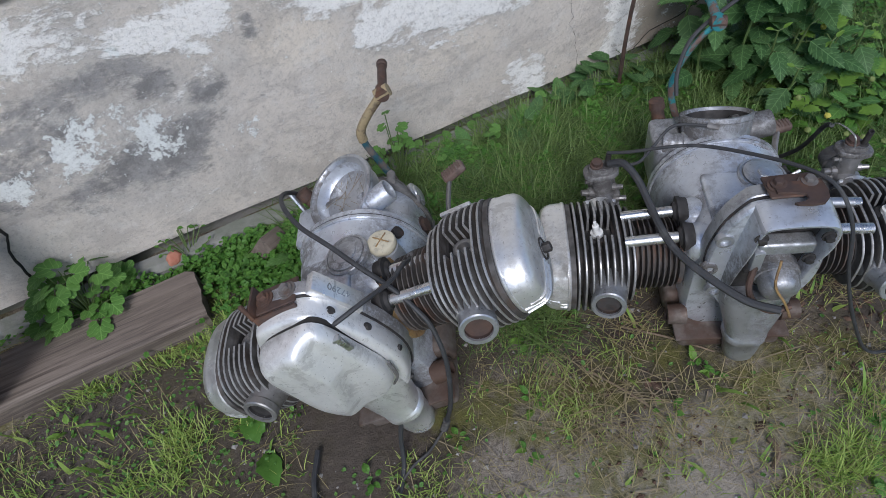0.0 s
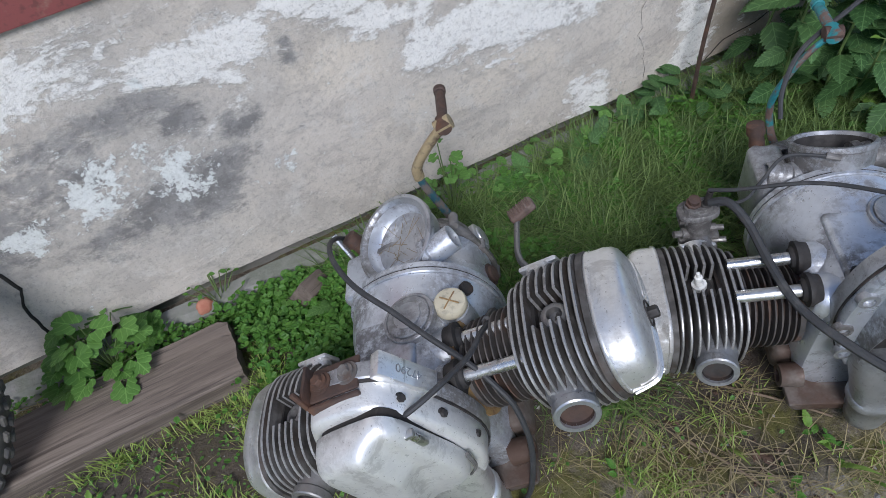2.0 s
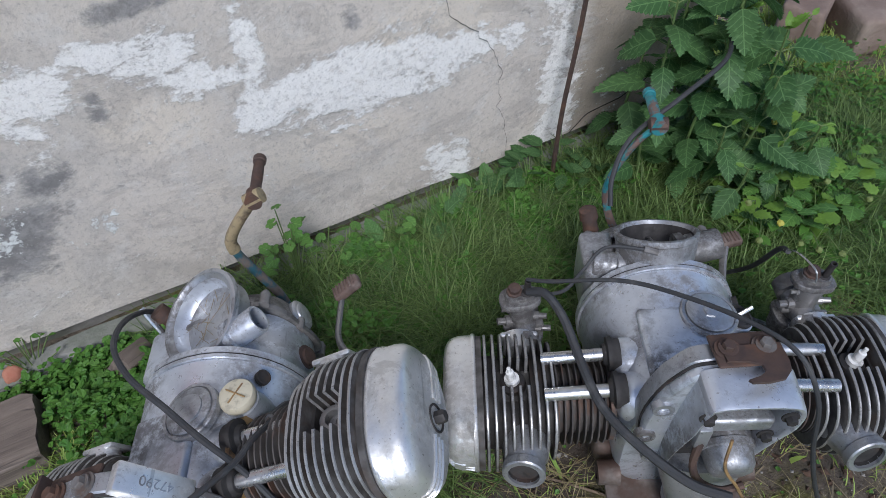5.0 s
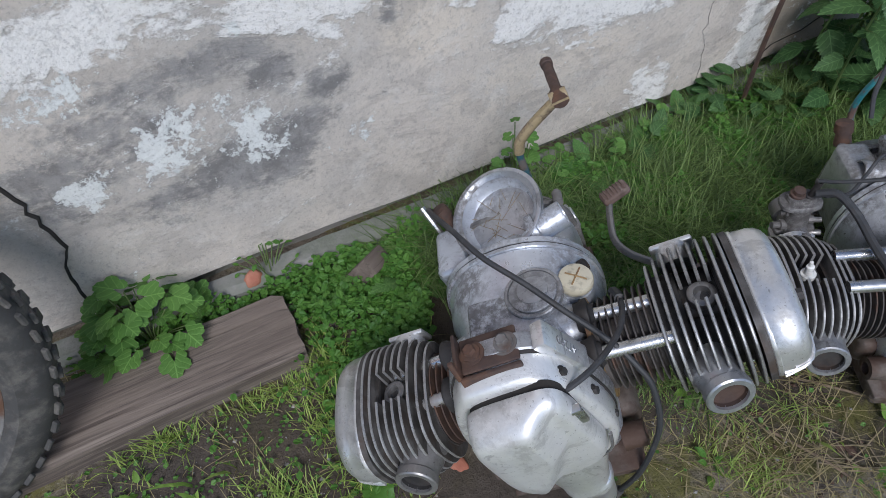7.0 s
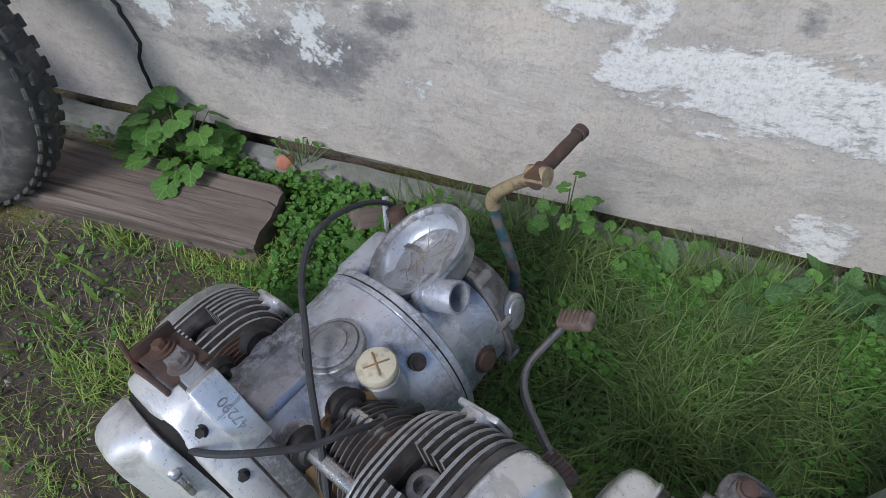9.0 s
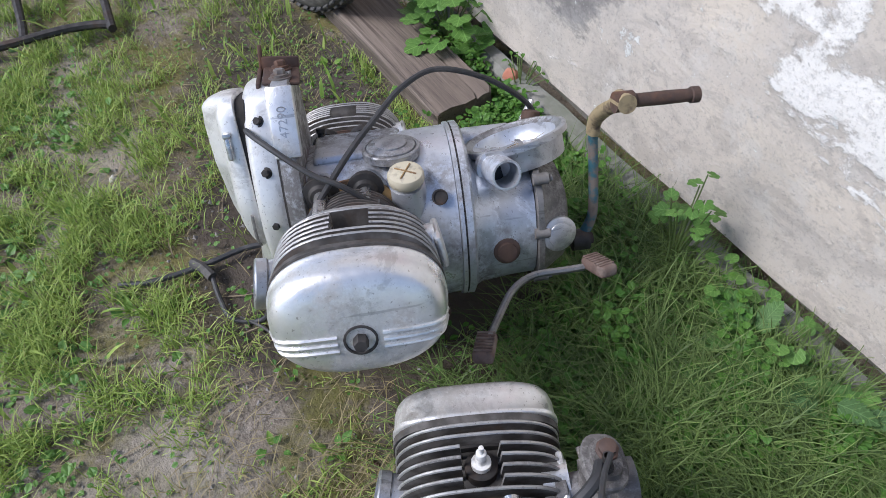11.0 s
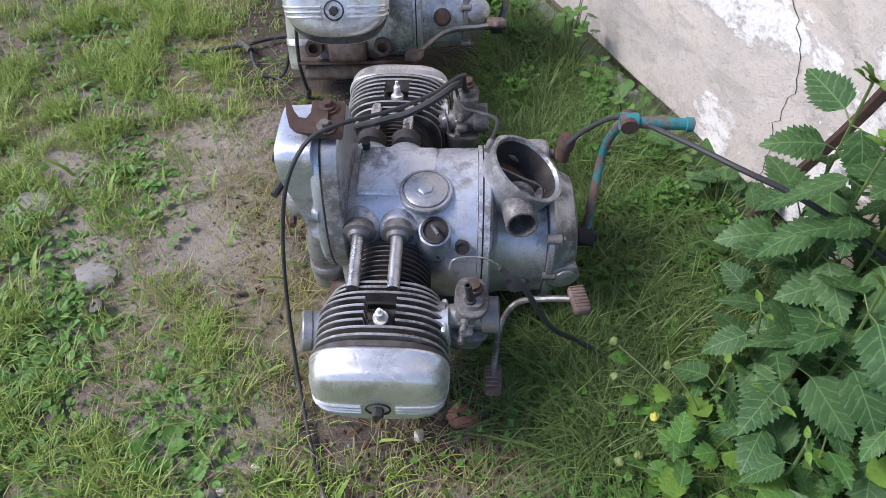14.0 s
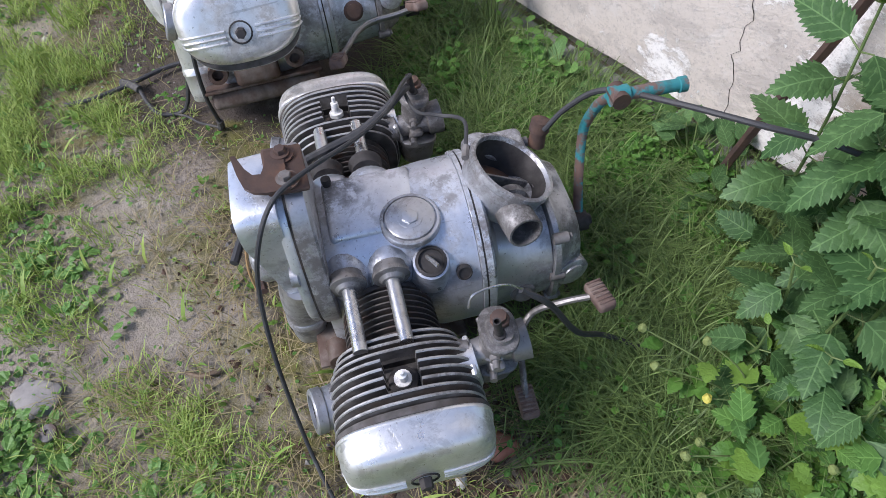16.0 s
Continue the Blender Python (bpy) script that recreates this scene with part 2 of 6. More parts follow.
    col = n.mix(n.math("MULTIPLY", lime, 0.9), col, (0.86, 0.835, 0.79))
    flake = n.spots((-0.24, 0.38, 0.065, 0.086), (-0.1, 0.36, 0.078, 0.068), (-0.14, 0.43, 0.035, 0.033), (-0.17, 0.51, 0.011, 0.012), (-0.39, 0.34, 0.065, 0.035), (-0.37, 0.52, 0.065, 0.039), (-0.09, 0.55, 0.013, 0.018), (0.09, 0.29, 0.039, 0.024), (0.09, 0.29, 0.021, 0.028))
    flake = n.ramp(n.math("ADD", n.math("MULTIPLY", flake, 0.16), n.noise(26, 10, 0.78, None, 0.15)), 0.625, 0.645)
    col = n.mix(n.math("MULTIPLY", flake, 0.9), col, (0.78, 0.79, 0.755))
    col = n.mix(n.math("MULTIPLY", n.ramp(n.noise(48, 9, 0.8), 0.52, 0.62), 0.3), col, (0.24, 0.22, 0.2))
    col = n.mix(n.math("MULTIPLY", n.ramp(n.noise(170, 5, 0.7), 0.54, 0.66), 0.35), col, (0.2, 0.19, 0.175))
    h = n.math("ADD", n.math("MULTIPLY", ragged, 0.9), n.math("ADD", n.math("MULTIPLY", n.noise(80, 6, 0.7), 0.3), n.math("MULTIPLY", n.math("ADD", flake, lime), 0.14)))
    return n.put(col, 0.92, 0.0, h, 0.6, 0.012)


M["plaster"] = plaster()
M["red_paint"] = painted("flaking_oxide_red_paint", (0.3, 0.09, 0.085), (0.36, 0.2, 0.16), (0.55, 0.75), 0.7)


def soil():
    n = Net("trodden_soil")
    col = n.mix(n.ramp(n.noise(2.2, 7, 0.65), 0.38, 0.62), (0.15, 0.118, 0.085), (0.26, 0.22, 0.17))
    col = n.mix(n.math("MULTIPLY", n.ramp(n.noise(5.5, 7, 0.7), 0.52, 0.66), 0.8), col, (0.38, 0.335, 0.28))
    col = n.mix(n.math("MULTIPLY", n.ramp(n.noise(3.3, 7, 0.72, None, 0.6), 0.46, 0.6), 0.8), col, (0.165, 0.15, 0.032))
    col = n.mix(n.math("MULTIPLY", n.ramp(n.noise(75, 6, 0.75), 0.48, 0.62), 0.6), col, (0.06, 0.046, 0.036))
    col = n.mix(n.math("MULTIPLY", n.ramp(n.noise(190, 5, 0.7), 0.55, 0.68), 0.5), col, (0.42, 0.37, 0.31))
    rag = n.noise(6, 9, 0.75)
    # ragged ovals of darker soil, many round the engines and long grass
    dark_soil = n.spots((-0.45, 0.74, 0.36, 0.18), (-0.2, 0.58, 0.2, 0.14), (0.05, 0.5, 0.2, 0.1), (-0.42, 0.9, 0.26, 0.09), (-0.6, 0.86, 0.4, 0.09), (-0.1, 0.85, 0.2, 0.12), (-0.05, 0.62, 0.26, 0.13), (0.25, 0.85, 0.4, 0.3), (1.1, 0.85, 0.4, 0.3), (0.65, 0.98, 0.4, 0.25), (1.05, 0.42, 0.14, 0.12), (1.45, 0.95, 0.4, 0.35), (0.6, 0.5, 0.16, 0.14), flat=True)
    dark_soil = n.ramp(n.math("ADD", n.math("MULTIPLY", dark_soil, 0.45), rag), 0.58, 0.84)
    col = n.mix(n.math("MULTIPLY", dark_soil, 0.85), col, (0.062, 0.048, 0.038))
    dust = n.spots((0.24, -0.09, 0.18, 0.13), (0.42, 0.13, 0.18, 0.13), (0.29, 0.26, 0.18, 0.13), (-0.60, 0.37, 0.18, 0.13), (0.43, -0.04, 0.18, 0.13), (0.50, 0.24, 0.18, 0.13), (0.24, -0.05, 0.18, 0.13), (0.5, -0.02, 0.3, 0.16), (0.35, 0.2, 0.22, 0.14), (0.95, 0.1, 0.3, 0.12), (-0.7, 0.35, 0.3, 0.16), (0.62, 0.26, 0.2, 0.1), flat=True)
    dust = n.ramp(n.math("ADD", n.math("MULTIPLY", dust, 0.4), n.noise(8, 9, 0.75)), 0.62, 0.86)
    col = n.mix(n.math("MULTIPLY", dust, 0.55), col, (0.41, 0.365, 0.305))
    moss = n.spots((0.5, 0.45, 0.3, 0.1), (0.3, 0.52, 0.2, 0.08), (-0.62, 0.5, 0.2, 0.1), (0.78, 0.3, 0.25, 0.09), (0.42, 0.3, 0.2, 0.1), flat=True)
    moss = n.ramp(n.math("ADD", n.math("MULTIPLY", moss, 0.3), n.noise(13, 10, 0.78)), 0.66, 0.86)
    col = n.mix(n.math("MULTIPLY", moss, 0.75), col, (0.13, 0.125, 0.022))
    col = n.mix(n.math("MULTIPLY", n.ramp(n.noise(40, 9, 0.8), 0.53, 0.62), 0.4), col, (0.075, 0.06, 0.048))
    h = n.math("ADD", n.noise(26, 7, 0.7), n.math("MULTIPLY", n.noise(150, 5, 0.7), 0.4))
    return n.put(col, 0.95, 0.0, h, 0.8, 0.012)


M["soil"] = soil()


def leafy(name, a, b, rough=0.5, trans=0.25, vein=0.0):
    n = Net(name)
    g = n.t.nodes.new("ShaderNodeNewGeometry")
    f = n.math("ADD", n.math("MULTIPLY", g.outputs["Random Per Island"], 0.6), n.math("MULTIPLY", n.rand, 0.4))
    col = n.mix(f, a, b)
    col = n.mix(n.math("MULTIPLY", n.ramp(n.noise(60, 4), 0.5, 0.8), 0.35), col, tuple(min(1, v * 1.7) for v in b))
    n.bsdf.inputs["Specular IOR Level"].default_value = 0.3
    relief = n.noise(110, 4)
    if vein:
        sep = n.t.nodes.new("ShaderNodeSeparateXYZ")
        n.t.links.new(n.plain, sep.inputs[0])
        ax = n.math("ABSOLUTE", sep.outputs[0], 0)
        wave = n.math("SINE", n.math("MULTIPLY", n.math("SUBTRACT", n.math("ADD", sep.outputs[1], n.math("MULTIPLY", n.noise(45, 2), 0.014)), n.math("MULTIPLY", ax, 0.9)), 6.283 / vein), 0)
        rib = n.math("MAXIMUM", n.ramp(wave, 0.75, 1.0, 0.0, 0.6), n.ramp(ax, 0.0018, 0.0004))
        col = n.mix(n.math("MULTIPLY", rib, 0.4), col, tuple(min(1, v * 1.9 + 0.02) for v in b))
        relief = n.math("SUBTRACT", n.math("MULTIPLY", relief, 0.6), n.math("MULTIPLY", n.ramp(wave, 0.1, 1.0), 0.1))
    m = n.put(col, rough, 0.0, relief, 0.8, 0.0025)
    tr = n.t.nodes.new("ShaderNodeBsdfTranslucent")
    mx = n.t.nodes.new("ShaderNodeMixShader")
    mx.inputs[0].default_value = trans
    n.t.links.new(col, tr.inputs[0])
    n.t.links.new(n.bsdf.outputs[0], mx.inputs[1])
    n.t.links.new(tr.outputs[0], mx.inputs[2])
    n.t.links.new(mx.outputs[0], n.t.nodes["Material Output"].inputs[0])
    return m


M["grass"] = leafy("fresh_grass", (0.13, 0.26, 0.04), (0.43, 0.51, 0.135))
# a second grass green with the wall-side shade put into it
M["grass_shade"] = leafy("shaded_grass", (0.016, 0.042, 0.012), (0.23, 0.33, 0.1))
M["grass_dry"] = leafy("dry_grass", (0.28, 0.24, 0.11), (0.38, 0.31, 0.17))
M["leaf"] = leafy("weed_leaf", (0.055, 0.16, 0.025), (0.13, 0.26, 0.045), 0.45)
M["leaf_dark"] = leafy("nettle_leaf", (0.036, 0.1, 0.033), (0.14, 0.25, 0.085), 0.5, 0.36, 0.019)
M["leaf_young"] = leafy("young_leaf", (0.12, 0.24, 0.035), (0.2, 0.33, 0.06), 0.45)
M["leaf_broad"] = leafy("broad_weed_leaf", (0.06, 0.15, 0.036), (0.12, 0.23, 0.062), 0.45, 0.25, 0.02)
M["leaf_round"] = leafy("round_weed_leaf", (0.085, 0.2, 0.04), (0.15, 0.28, 0.065), 0.45, 0.25, 0.014)
M["stem"] = leafy("green_stem", (0.1, 0.16, 0.05), (0.15, 0.2, 0.07), 0.55, 0.05)
M["yellow"] = simple("yellow_flower", (0.6, 0.52, 0.08), (0.45, 0.42, 0.08), 80, 0.6)
M["burr"] = simple("green_burr", (0.2, 0.25, 0.08), (0.15, 0.19, 0.05), 200, 0.7)


# ---- mesh helpers ----
def part(name, bm, material, parent=None, label="", smooth=None):
    """Links a bmesh as one mesh object under a thing or a part. smooth: degrees under which edges are shaded smooth."""
    bmesh.ops.recalc_face_normals(bm, faces=bm.faces)
    me = bpy.data.meshes.new(name)
    lim = radians(smooth if smooth is not None else 40)
    for f in bm.faces:
        f.smooth = True
    for e in bm.edges:
        e.smooth = len(e.link_faces) == 2 and e.calc_face_angle(0) < lim
    bm.to_mesh(me)
    bm.free()
    me.materials.append(material)
    ob = new(name, me)
    if parent is not None:
        ob.parent = parent
    return tagged(ob, label)


def V(*a):
    return Vector(a)


def ring_loft(bm, rings, cap0=True, cap1=True, closed=True):
    """Skins a list of rings of points (all of one count)."""
    vs = [[bm.verts.new(p) for p in r] for r in rings]
    n = len(vs[0])
    for a, b in zip(vs, vs[1:]):
        for i in range(n if closed else n - 1):
            j = (i + 1) % n
            bm.faces.new((a[i], a[j], b[j], b[i]))
    if cap0:
        bm.faces.new(vs[0])
    if cap1:
        bm.faces.new(vs[-1])
    return bm


def lathe(bm, base, axis, profile, n=24, cap0=True, cap1=True):
    """A turned form: profile of (distance along axis, radius)."""
    base, axis = Vector(base), Vector(axis).normalized()
    u = axis.orthogonal().normalized()
    w = axis.cross(u)
    rings = [[base + axis * d + (u * math.cos(2 * math.pi * i / n) + w * math.sin(2 * math.pi * i / n)) * max(r, 1e-5) for i in range(n)] for d, r in profile]
    return ring_loft(bm, rings, cap0, cap1)


def smooth_path(points, steps=6):
    """A Catmull-Rom curve through the points."""
    p = [Vector(q) for q in points]
    p = [p[0] * 2 - p[1]] + p + [p[-1] * 2 - p[-2]]
    out = []
    for i in range(1, len(p) - 2):
        for k in range(steps):
            t = k / steps
            a, b, c, d = p[i - 1], p[i], p[i + 1], p[i + 2]
            out.append(0.5 * ((2 * b) + (c - a) * t + (2 * a - 5 * b + 4 * c - d) * t * t + (3 * b - a - 3 * c + d) * t ** 3))
    return out + [p[-2]]


def tube(bm, points, r, n=10, flat=1.0, r1=None, steps=6, curve=True):
    """A round or flattened bar swept along a curve."""
    p = smooth_path(points, steps) if curve else [Vector(q) for q in points]
    side = None
    rings = []
    for i, q in enumerate(p):
        d = (p[min(i + 1, len(p) - 1)] - p[max(i - 1, 0)]).normalized()
        side = d.orthogonal().normalized() if side is None else (side - d * side.dot(d)).normalized()
        w = d.cross(side)
        rr = r if r1 is None else r + (r1 - r) * i / (len(p) - 1)
        rings.append([q + side * math.cos(2 * math.pi * k / n) * rr + w * math.sin(2 * math.pi * k / n) * rr * flat for k in range(n)])
    return ring_loft(bm, rings)


def box(bm, lo, hi, bevel=0.003, m=None, seg=2):
    r = bmesh.ops.create_cube(bm, size=1)
    vs = r["verts"]
    for v in vs:
        v.co = Vector([lo[k] + (v.co[k] + 0.5) * (hi[k] - lo[k]) for k in range(3)])
    es = list({e for v in vs for e in v.link_edges})
    if bevel:
        g = bmesh.ops.bevel(bm, geom=es, offset=bevel, segments=seg, affect="EDGES", profile=0.5)
        vs = list({v for f in g["faces"] for v in f.verts} | {v for v in vs if v.is_valid})
    if m is not None:
        for v in vs:
            v.co = m @ v.co
    return bm


def rounded(points, times=2):
    """Corner-cutting of a closed 2D outline."""
    for _ in range(times):
        out = []
        for a, b in zip(points, points[1:] + points[:1]):
            out += [(a[0] * 0.75 + b[0] * 0.25, a[1] * 0.75 + b[1] * 0.25), (a[0] * 0.25 + b[0] * 0.75, a[1] * 0.25 + b[1] * 0.75)]
        points = out
    return points


def oval(n, a, b, e=2.0, c=(0, 0)):
    """A superellipse outline."""
    out = []
    for i in range(n):
        t = 2 * math.pi * i / n
        s, k = math.sin(t), math.cos(t)
        out.append((c[0] + a * math.copysign(abs(k) ** (2 / e), k), c[1] + b * math.copysign(abs(s) ** (2 / e), s)))
    return out


def bolt(bm, base, axis, r=0.007, h=0.006, washer=True):
    if washer:
        lathe(bm, base, axis, [(-0.001, r * 1.5), (0.0012, r * 1.5), (0.0016, r * 1.35)], 14)
    lathe(bm, base, axis, [(0.001, r), (h * 0.85, r), (h, r * 0.85)], 6)


M["fin"] = aluminium("oily_finned_aluminium", (0.5, 0.495, 0.48), (0.33, 0.32, 0.305), (0.06, 0.05, 0.045), (0.48, 0.66), (0.34, 0.55), 0.65)
M["head_dark"] = iron("dark_head_metal", (0.06, 0.055, 0.05), (0.13, 0.122, 0.115), (0.085, 0.062, 0.048), (0.5, 0.7))
M["pan"] = iron("oily_brown_sump", (0.1, 0.078, 0.064), (0.17, 0.14, 0.12), (0.09, 0.055, 0.04), (0.42, 0.6))


# ---- ground and wall ----
def axis_steps(lo, hi, step, far):
    """Coordinates that are fine between lo and hi and grow coarser out to far."""
    mid = list(np.arange(lo, hi + 1e-6, step))
    grow, d, a, b = [], step, lo, hi
    left, right = [], []
    while b < far:
        d *= 1.35
        a, b = a - d, b + d
        left.insert(0, a)
        right.append(b)
    return left + mid + right


def ground_height(x, y):
    h = 0.012 * noise.noise((x * 2.3, y * 2.3, 0.3)) + 0.006 * noise.noise((x * 9, y * 9, 4.1)) + 0.0025 * noise.noise((x * 30, y * 30, 8.0))
    far = max(0.0, math.hypot(x - 0.5, y - 0.5) - 2.5)
    return h + 0.02 * min(far, 6) * noise.noise((x * 0.3, y * 0.3, 2.0)) - 0.004


def build_ground():
    xs, ys = axis_steps(-1.7, 2.4, 0.02, 400), axis_steps(-0.9, 2.0, 0.02, 400)
    verts = [(x, y, ground_height(x, y)) for y in ys for x in xs]
    n = len(xs)
    faces = [(j * n + i, j * n + i + 1, (j + 1) * n + i + 1, (j + 1) * n + i) for j in range(len(ys) - 1) for i in range(n - 1)]
    me = bpy.data.meshes.new("ground")
    me.from_pydata(verts, [], faces)
    me.polygons.foreach_set("use_smooth", [True] * len(faces))
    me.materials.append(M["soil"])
    tagged(new("ground", me), "trodden bare soil with moss patches and grit", "ground", kind="structure")


WALL_Y, WALL_X0, WALL_X1 = 1.25, -4.0, 1.5


def build_wall():
    bm = bmesh.new()
    xs = list(np.arange(WALL_X0, WALL_X1 + 0.001, 0.05))
    zs = [0.064] + list(np.arange(0.1, 2.61, 0.05))
    grid = [[bm.verts.new((x, WALL_Y + 0.006 * noise.noise((x * 1.6, z * 1.6, 7)) + 0.003 * noise.noise((x * 6, z * 6, 3)), z + (0.006 * noise.noise((x * 5, 1, 1)) if k == 0 else 0))) for x in xs] for k, z in enumerate(zs)]
    for a, b in zip(grid, grid[1:]):
        for i in range(len(xs) - 1):
            bm.faces.new((a[i], a[i + 1], b[i + 1], b[i]))
    # thickness: back, ends, top and underside
    border = [e for e in bm.edges if len(e.link_faces) == 1]
    ex = bmesh.ops.extrude_edge_only(bm, edges=border)
    for v in [g for g in ex["geom"] if isinstance(g, bmesh.types.BMVert)]:
        v.co.y = WALL_Y + 0.35
    bmesh.ops.holes_fill(bm, edges=[e for e in bm.edges if len(e.link_faces) == 1], sides=0)
    wall = part("wall_north", bm, M["plaster"], smooth=30)
    tagged(wall, "old plastered wall with flaking whitewash and cracks", "wall", kind="structure")
    bm = bmesh.new()
    xs = list(np.arange(WALL_X0, WALL_X1 + 0.02, 0.04))
    rings = []
    for x in xs:
        k = noise.noise((x * 4, 3.3, 0))
        f = WALL_Y - 0.052 + 0.014 * k
        t = 0.043 + 0.007 * noise.noise((x * 7, 1.3, 0))
        g = WALL_Y - 0.009 + 0.006 * noise.noise((x * 11, 8.3, 0))
        rings.append([(x, f, -0.05), (x, f - 0.004, t - 0.014), (x, f + 0.009, t), (x, g, t + 0.002), (x, g + 0.002, t - 0.085), (x, WALL_Y + 0.05, t - 0.085), (x, WALL_Y + 0.055, t + 0.012), (x, WALL_Y + 0.3, t + 0.012), (x, WALL_Y + 0.3, -0.05)])
    ring_loft(bm, rings)
    tagged(part("plinth", bm, M["plinth"]), "mossy grey concrete footing under the wall", "plinth", kind="structure")


# cylinder heads: outline of one cooling fin, with a slot for the plug
AX = 0.19


def fin_outline(a, b, slot):
    pts = oval(44, a, b, 2.7, (0, AX))
    if not slot:
        return pts
    out, w, depth = [], 0.023, AX + 0.047
    done = False
    for y, z in pts:
        if z > AX and abs(y) < w:
            if not done:
                zt = AX + b * (1 - (w / a) ** 2.7) ** (1 / 2.7)
                out += [(w, zt), (w * 0.9, depth), (-w * 0.9, depth), (-w, zt)]
                done = True
            continue
        out.append((y, z))
    return out


def plate(bm, outline, x0, x1):
    a = [bm.verts.new((x0, y, z)) for y, z in outline]
    b = [bm.verts.new((x1, y, z)) for y, z in outline]
    n = len(a)
    for i in range(n):
        bm.faces.new((a[i], a[(i + 1) % n], b[(i + 1) % n], b[i]))
    bm.faces.new(a)
    bm.faces.new(b)


def sect(y, hw, z0, z1, e=3.0, xs=0.0, n=40):
    return [(xs + p, y, (z0 + z1) / 2 + q) for p, q in oval(n, hw, (z1 - z0) / 2, e)]


FRONT = rounded([(-0.046, 0.404), (-0.03, 0.418), (0.044, 0.421), (0.078, 0.398), (0.098, 0.34), (0.112, 0.27), (0.11, 0.2), (0.065, 0.125), (-0.03, 0.125), (-0.07, 0.2), (-0.088, 0.28), (-0.072, 0.36)], 2)


def front_ring(y, s, dx=0.0, dz=0.0, sz=None):
    sz = s if sz is None else sz
    return [(dx + x * s, y, 0.26 + dz + (z - 0.26) * sz) for x, z in FRONT]


def cylinder_side(root, s, carb):
    """One cylinder with its head, cover, tubes and ports; s = 1 or -1 is the side."""
    X = lambda d: s * d
    # finned iron barrel
    bm = bmesh.new()
    lathe(bm, (X(0.10), 0, AX), (s, 0, 0), [(0, 0.062), (0.008, 0.062), (0.009, 0.05), (0.105, 0.05)], 32)
    metal = M["iron"] if carb or s > 0 else M["rust"]
    barrel = part("cylinder_barrel", bm, metal, root, "rusty dark iron cylinder barrel with round fins")
    for k in range(8):
        d = 0.014 + k * 0.0098
        r = 0.066 + 0.0004 * k
        bm = bmesh.new()
        lathe(bm, (X(0.10 + d), 0, AX), (s, 0, 0), [(0, 0.049), (0.0006, r - 0.0006), (0.0016, r), (0.0028, r - 0.0006), (0.0034, 0.049)], 36)
        part("barrel_fin", bm, metal, barrel)
    if not carb and s > 0:
        bm = bmesh.new()
        lathe(bm, (X(0.094), 0, AX), (s, 0, 0), [(0, 0.068), (0.001, 0.073), (0.007, 0.073), (0.008, 0.066)], 32)
        part("base_gasket", bm, M["gold"], root, "oily golden-brown base gasket")
    # aluminium head
    bm = bmesh.new()
    for k, (x0, x1, hz) in enumerate(((0.185, 0.222, 0.06), (0.222, 0.27, 0.044), (0.27, 0.3, 0.06))):
        plate(bm, [(y, z if z < AX else AX + (z - AX) * hz / 0.06) for y, z in oval(44, 0.07, 0.06, 2.4, (0, AX))], X(x0), X(x1))
    head = part("cylinder_head", bm, M["dark"], root, "finned aluminium cylinder head, dark between the fins", 30)
    for k in range(9):
        d = 0.188 + k * 0.0122
        grow = min(1.0, 0.86 + 0.05 * k)
        bm = bmesh.new()
        outline = fin_outline(0.1 * grow, 0.086 * grow, 3 <= k <= 6)
        thin = [(y * 0.985, AX + (z - AX) * 0.985) for y, z in outline]
        a, b, c, e = ([bm.verts.new((X(q), y, z)) for y, z in o] for q, o in ((d, thin), (d + 0.0012, outline), (d + 0.0032, outline), (d + 0.0044, thin)))
        for p, q in ((a, b), (b, c), (c, e)):
            for m in range(len(a)):
                bm.faces.new((p[m], p[(m + 1) % len(a)], q[(m + 1) % len(a)], q[m]))
        # flat faces take the dark metal, the rim stays lighter
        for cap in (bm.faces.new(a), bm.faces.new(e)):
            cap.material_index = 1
        part("cooling_fin", bm, M["fin"], head).data.materials.append(M["head_dark"])
    bm = bmesh.new()
    plate(bm, oval(44, 0.102, 0.088 * 0.86, 2.6, (0, AX + 0.002)), X(0.293), X(0.302))
    part("head_rim", bm, M["head_dark"], head, smooth=30)
    # slot floor coloured dark, for the shade of a deeper pocket
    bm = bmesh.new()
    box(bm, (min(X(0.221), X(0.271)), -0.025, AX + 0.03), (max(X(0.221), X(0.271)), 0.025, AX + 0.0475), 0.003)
    part("plug_recess", bm, M["head_dark"], head)
    # plug seat
    bm = bmesh.new()
    base = V(X(0.246), 0, AX + 0.046)
    lathe(bm, base - V(0, 0, 0.004), (s * 0.18, 0, 1), [(0, 0.019), (0.016, 0.019), (0.018, 0.016), (0.018, 0.011), (0.006, 0.010), (0.005, 0)], 20)
    part("plug_seat", bm, M["dark"] if carb else M["alu_dirty"], head)
    if carb:
        bm = bmesh.new()
        lathe(bm, base, (s * 0.18, 0, 1), [(0.002, 0.0105), (0.014, 0.0105), (0.015, 0.0115), (0.022, 0.0115), (0.023, 0.007), (0.04, 0.006), (0.041, 0.0032), (0.05, 0.003), (0.051, 0.001)], 14)
        part("spark_plug", bm, M["porcelain"], head, "white porcelain spark plug")
    # valve cover: an oval dome with three ribs
    bm = bmesh.new()
    rings = []
    dome = ((0.309, 0.995), (0.328, 0.985), (0.338, 0.955), (0.345, 0.9), (0.3495, 0.81), (0.352, 0.66), (0.353, 0.4), (0.3535, 0.15))
    for d, k in ((0.302, 1.0), (0.304, 1.015), (0.308, 1.015)) + dome:
        rings.append([(X(d), y, z) for y, z in oval(56, 0.1 * k, 0.07 * k, 3.4 if carb else 2.5, (0, AX + 0.004))])
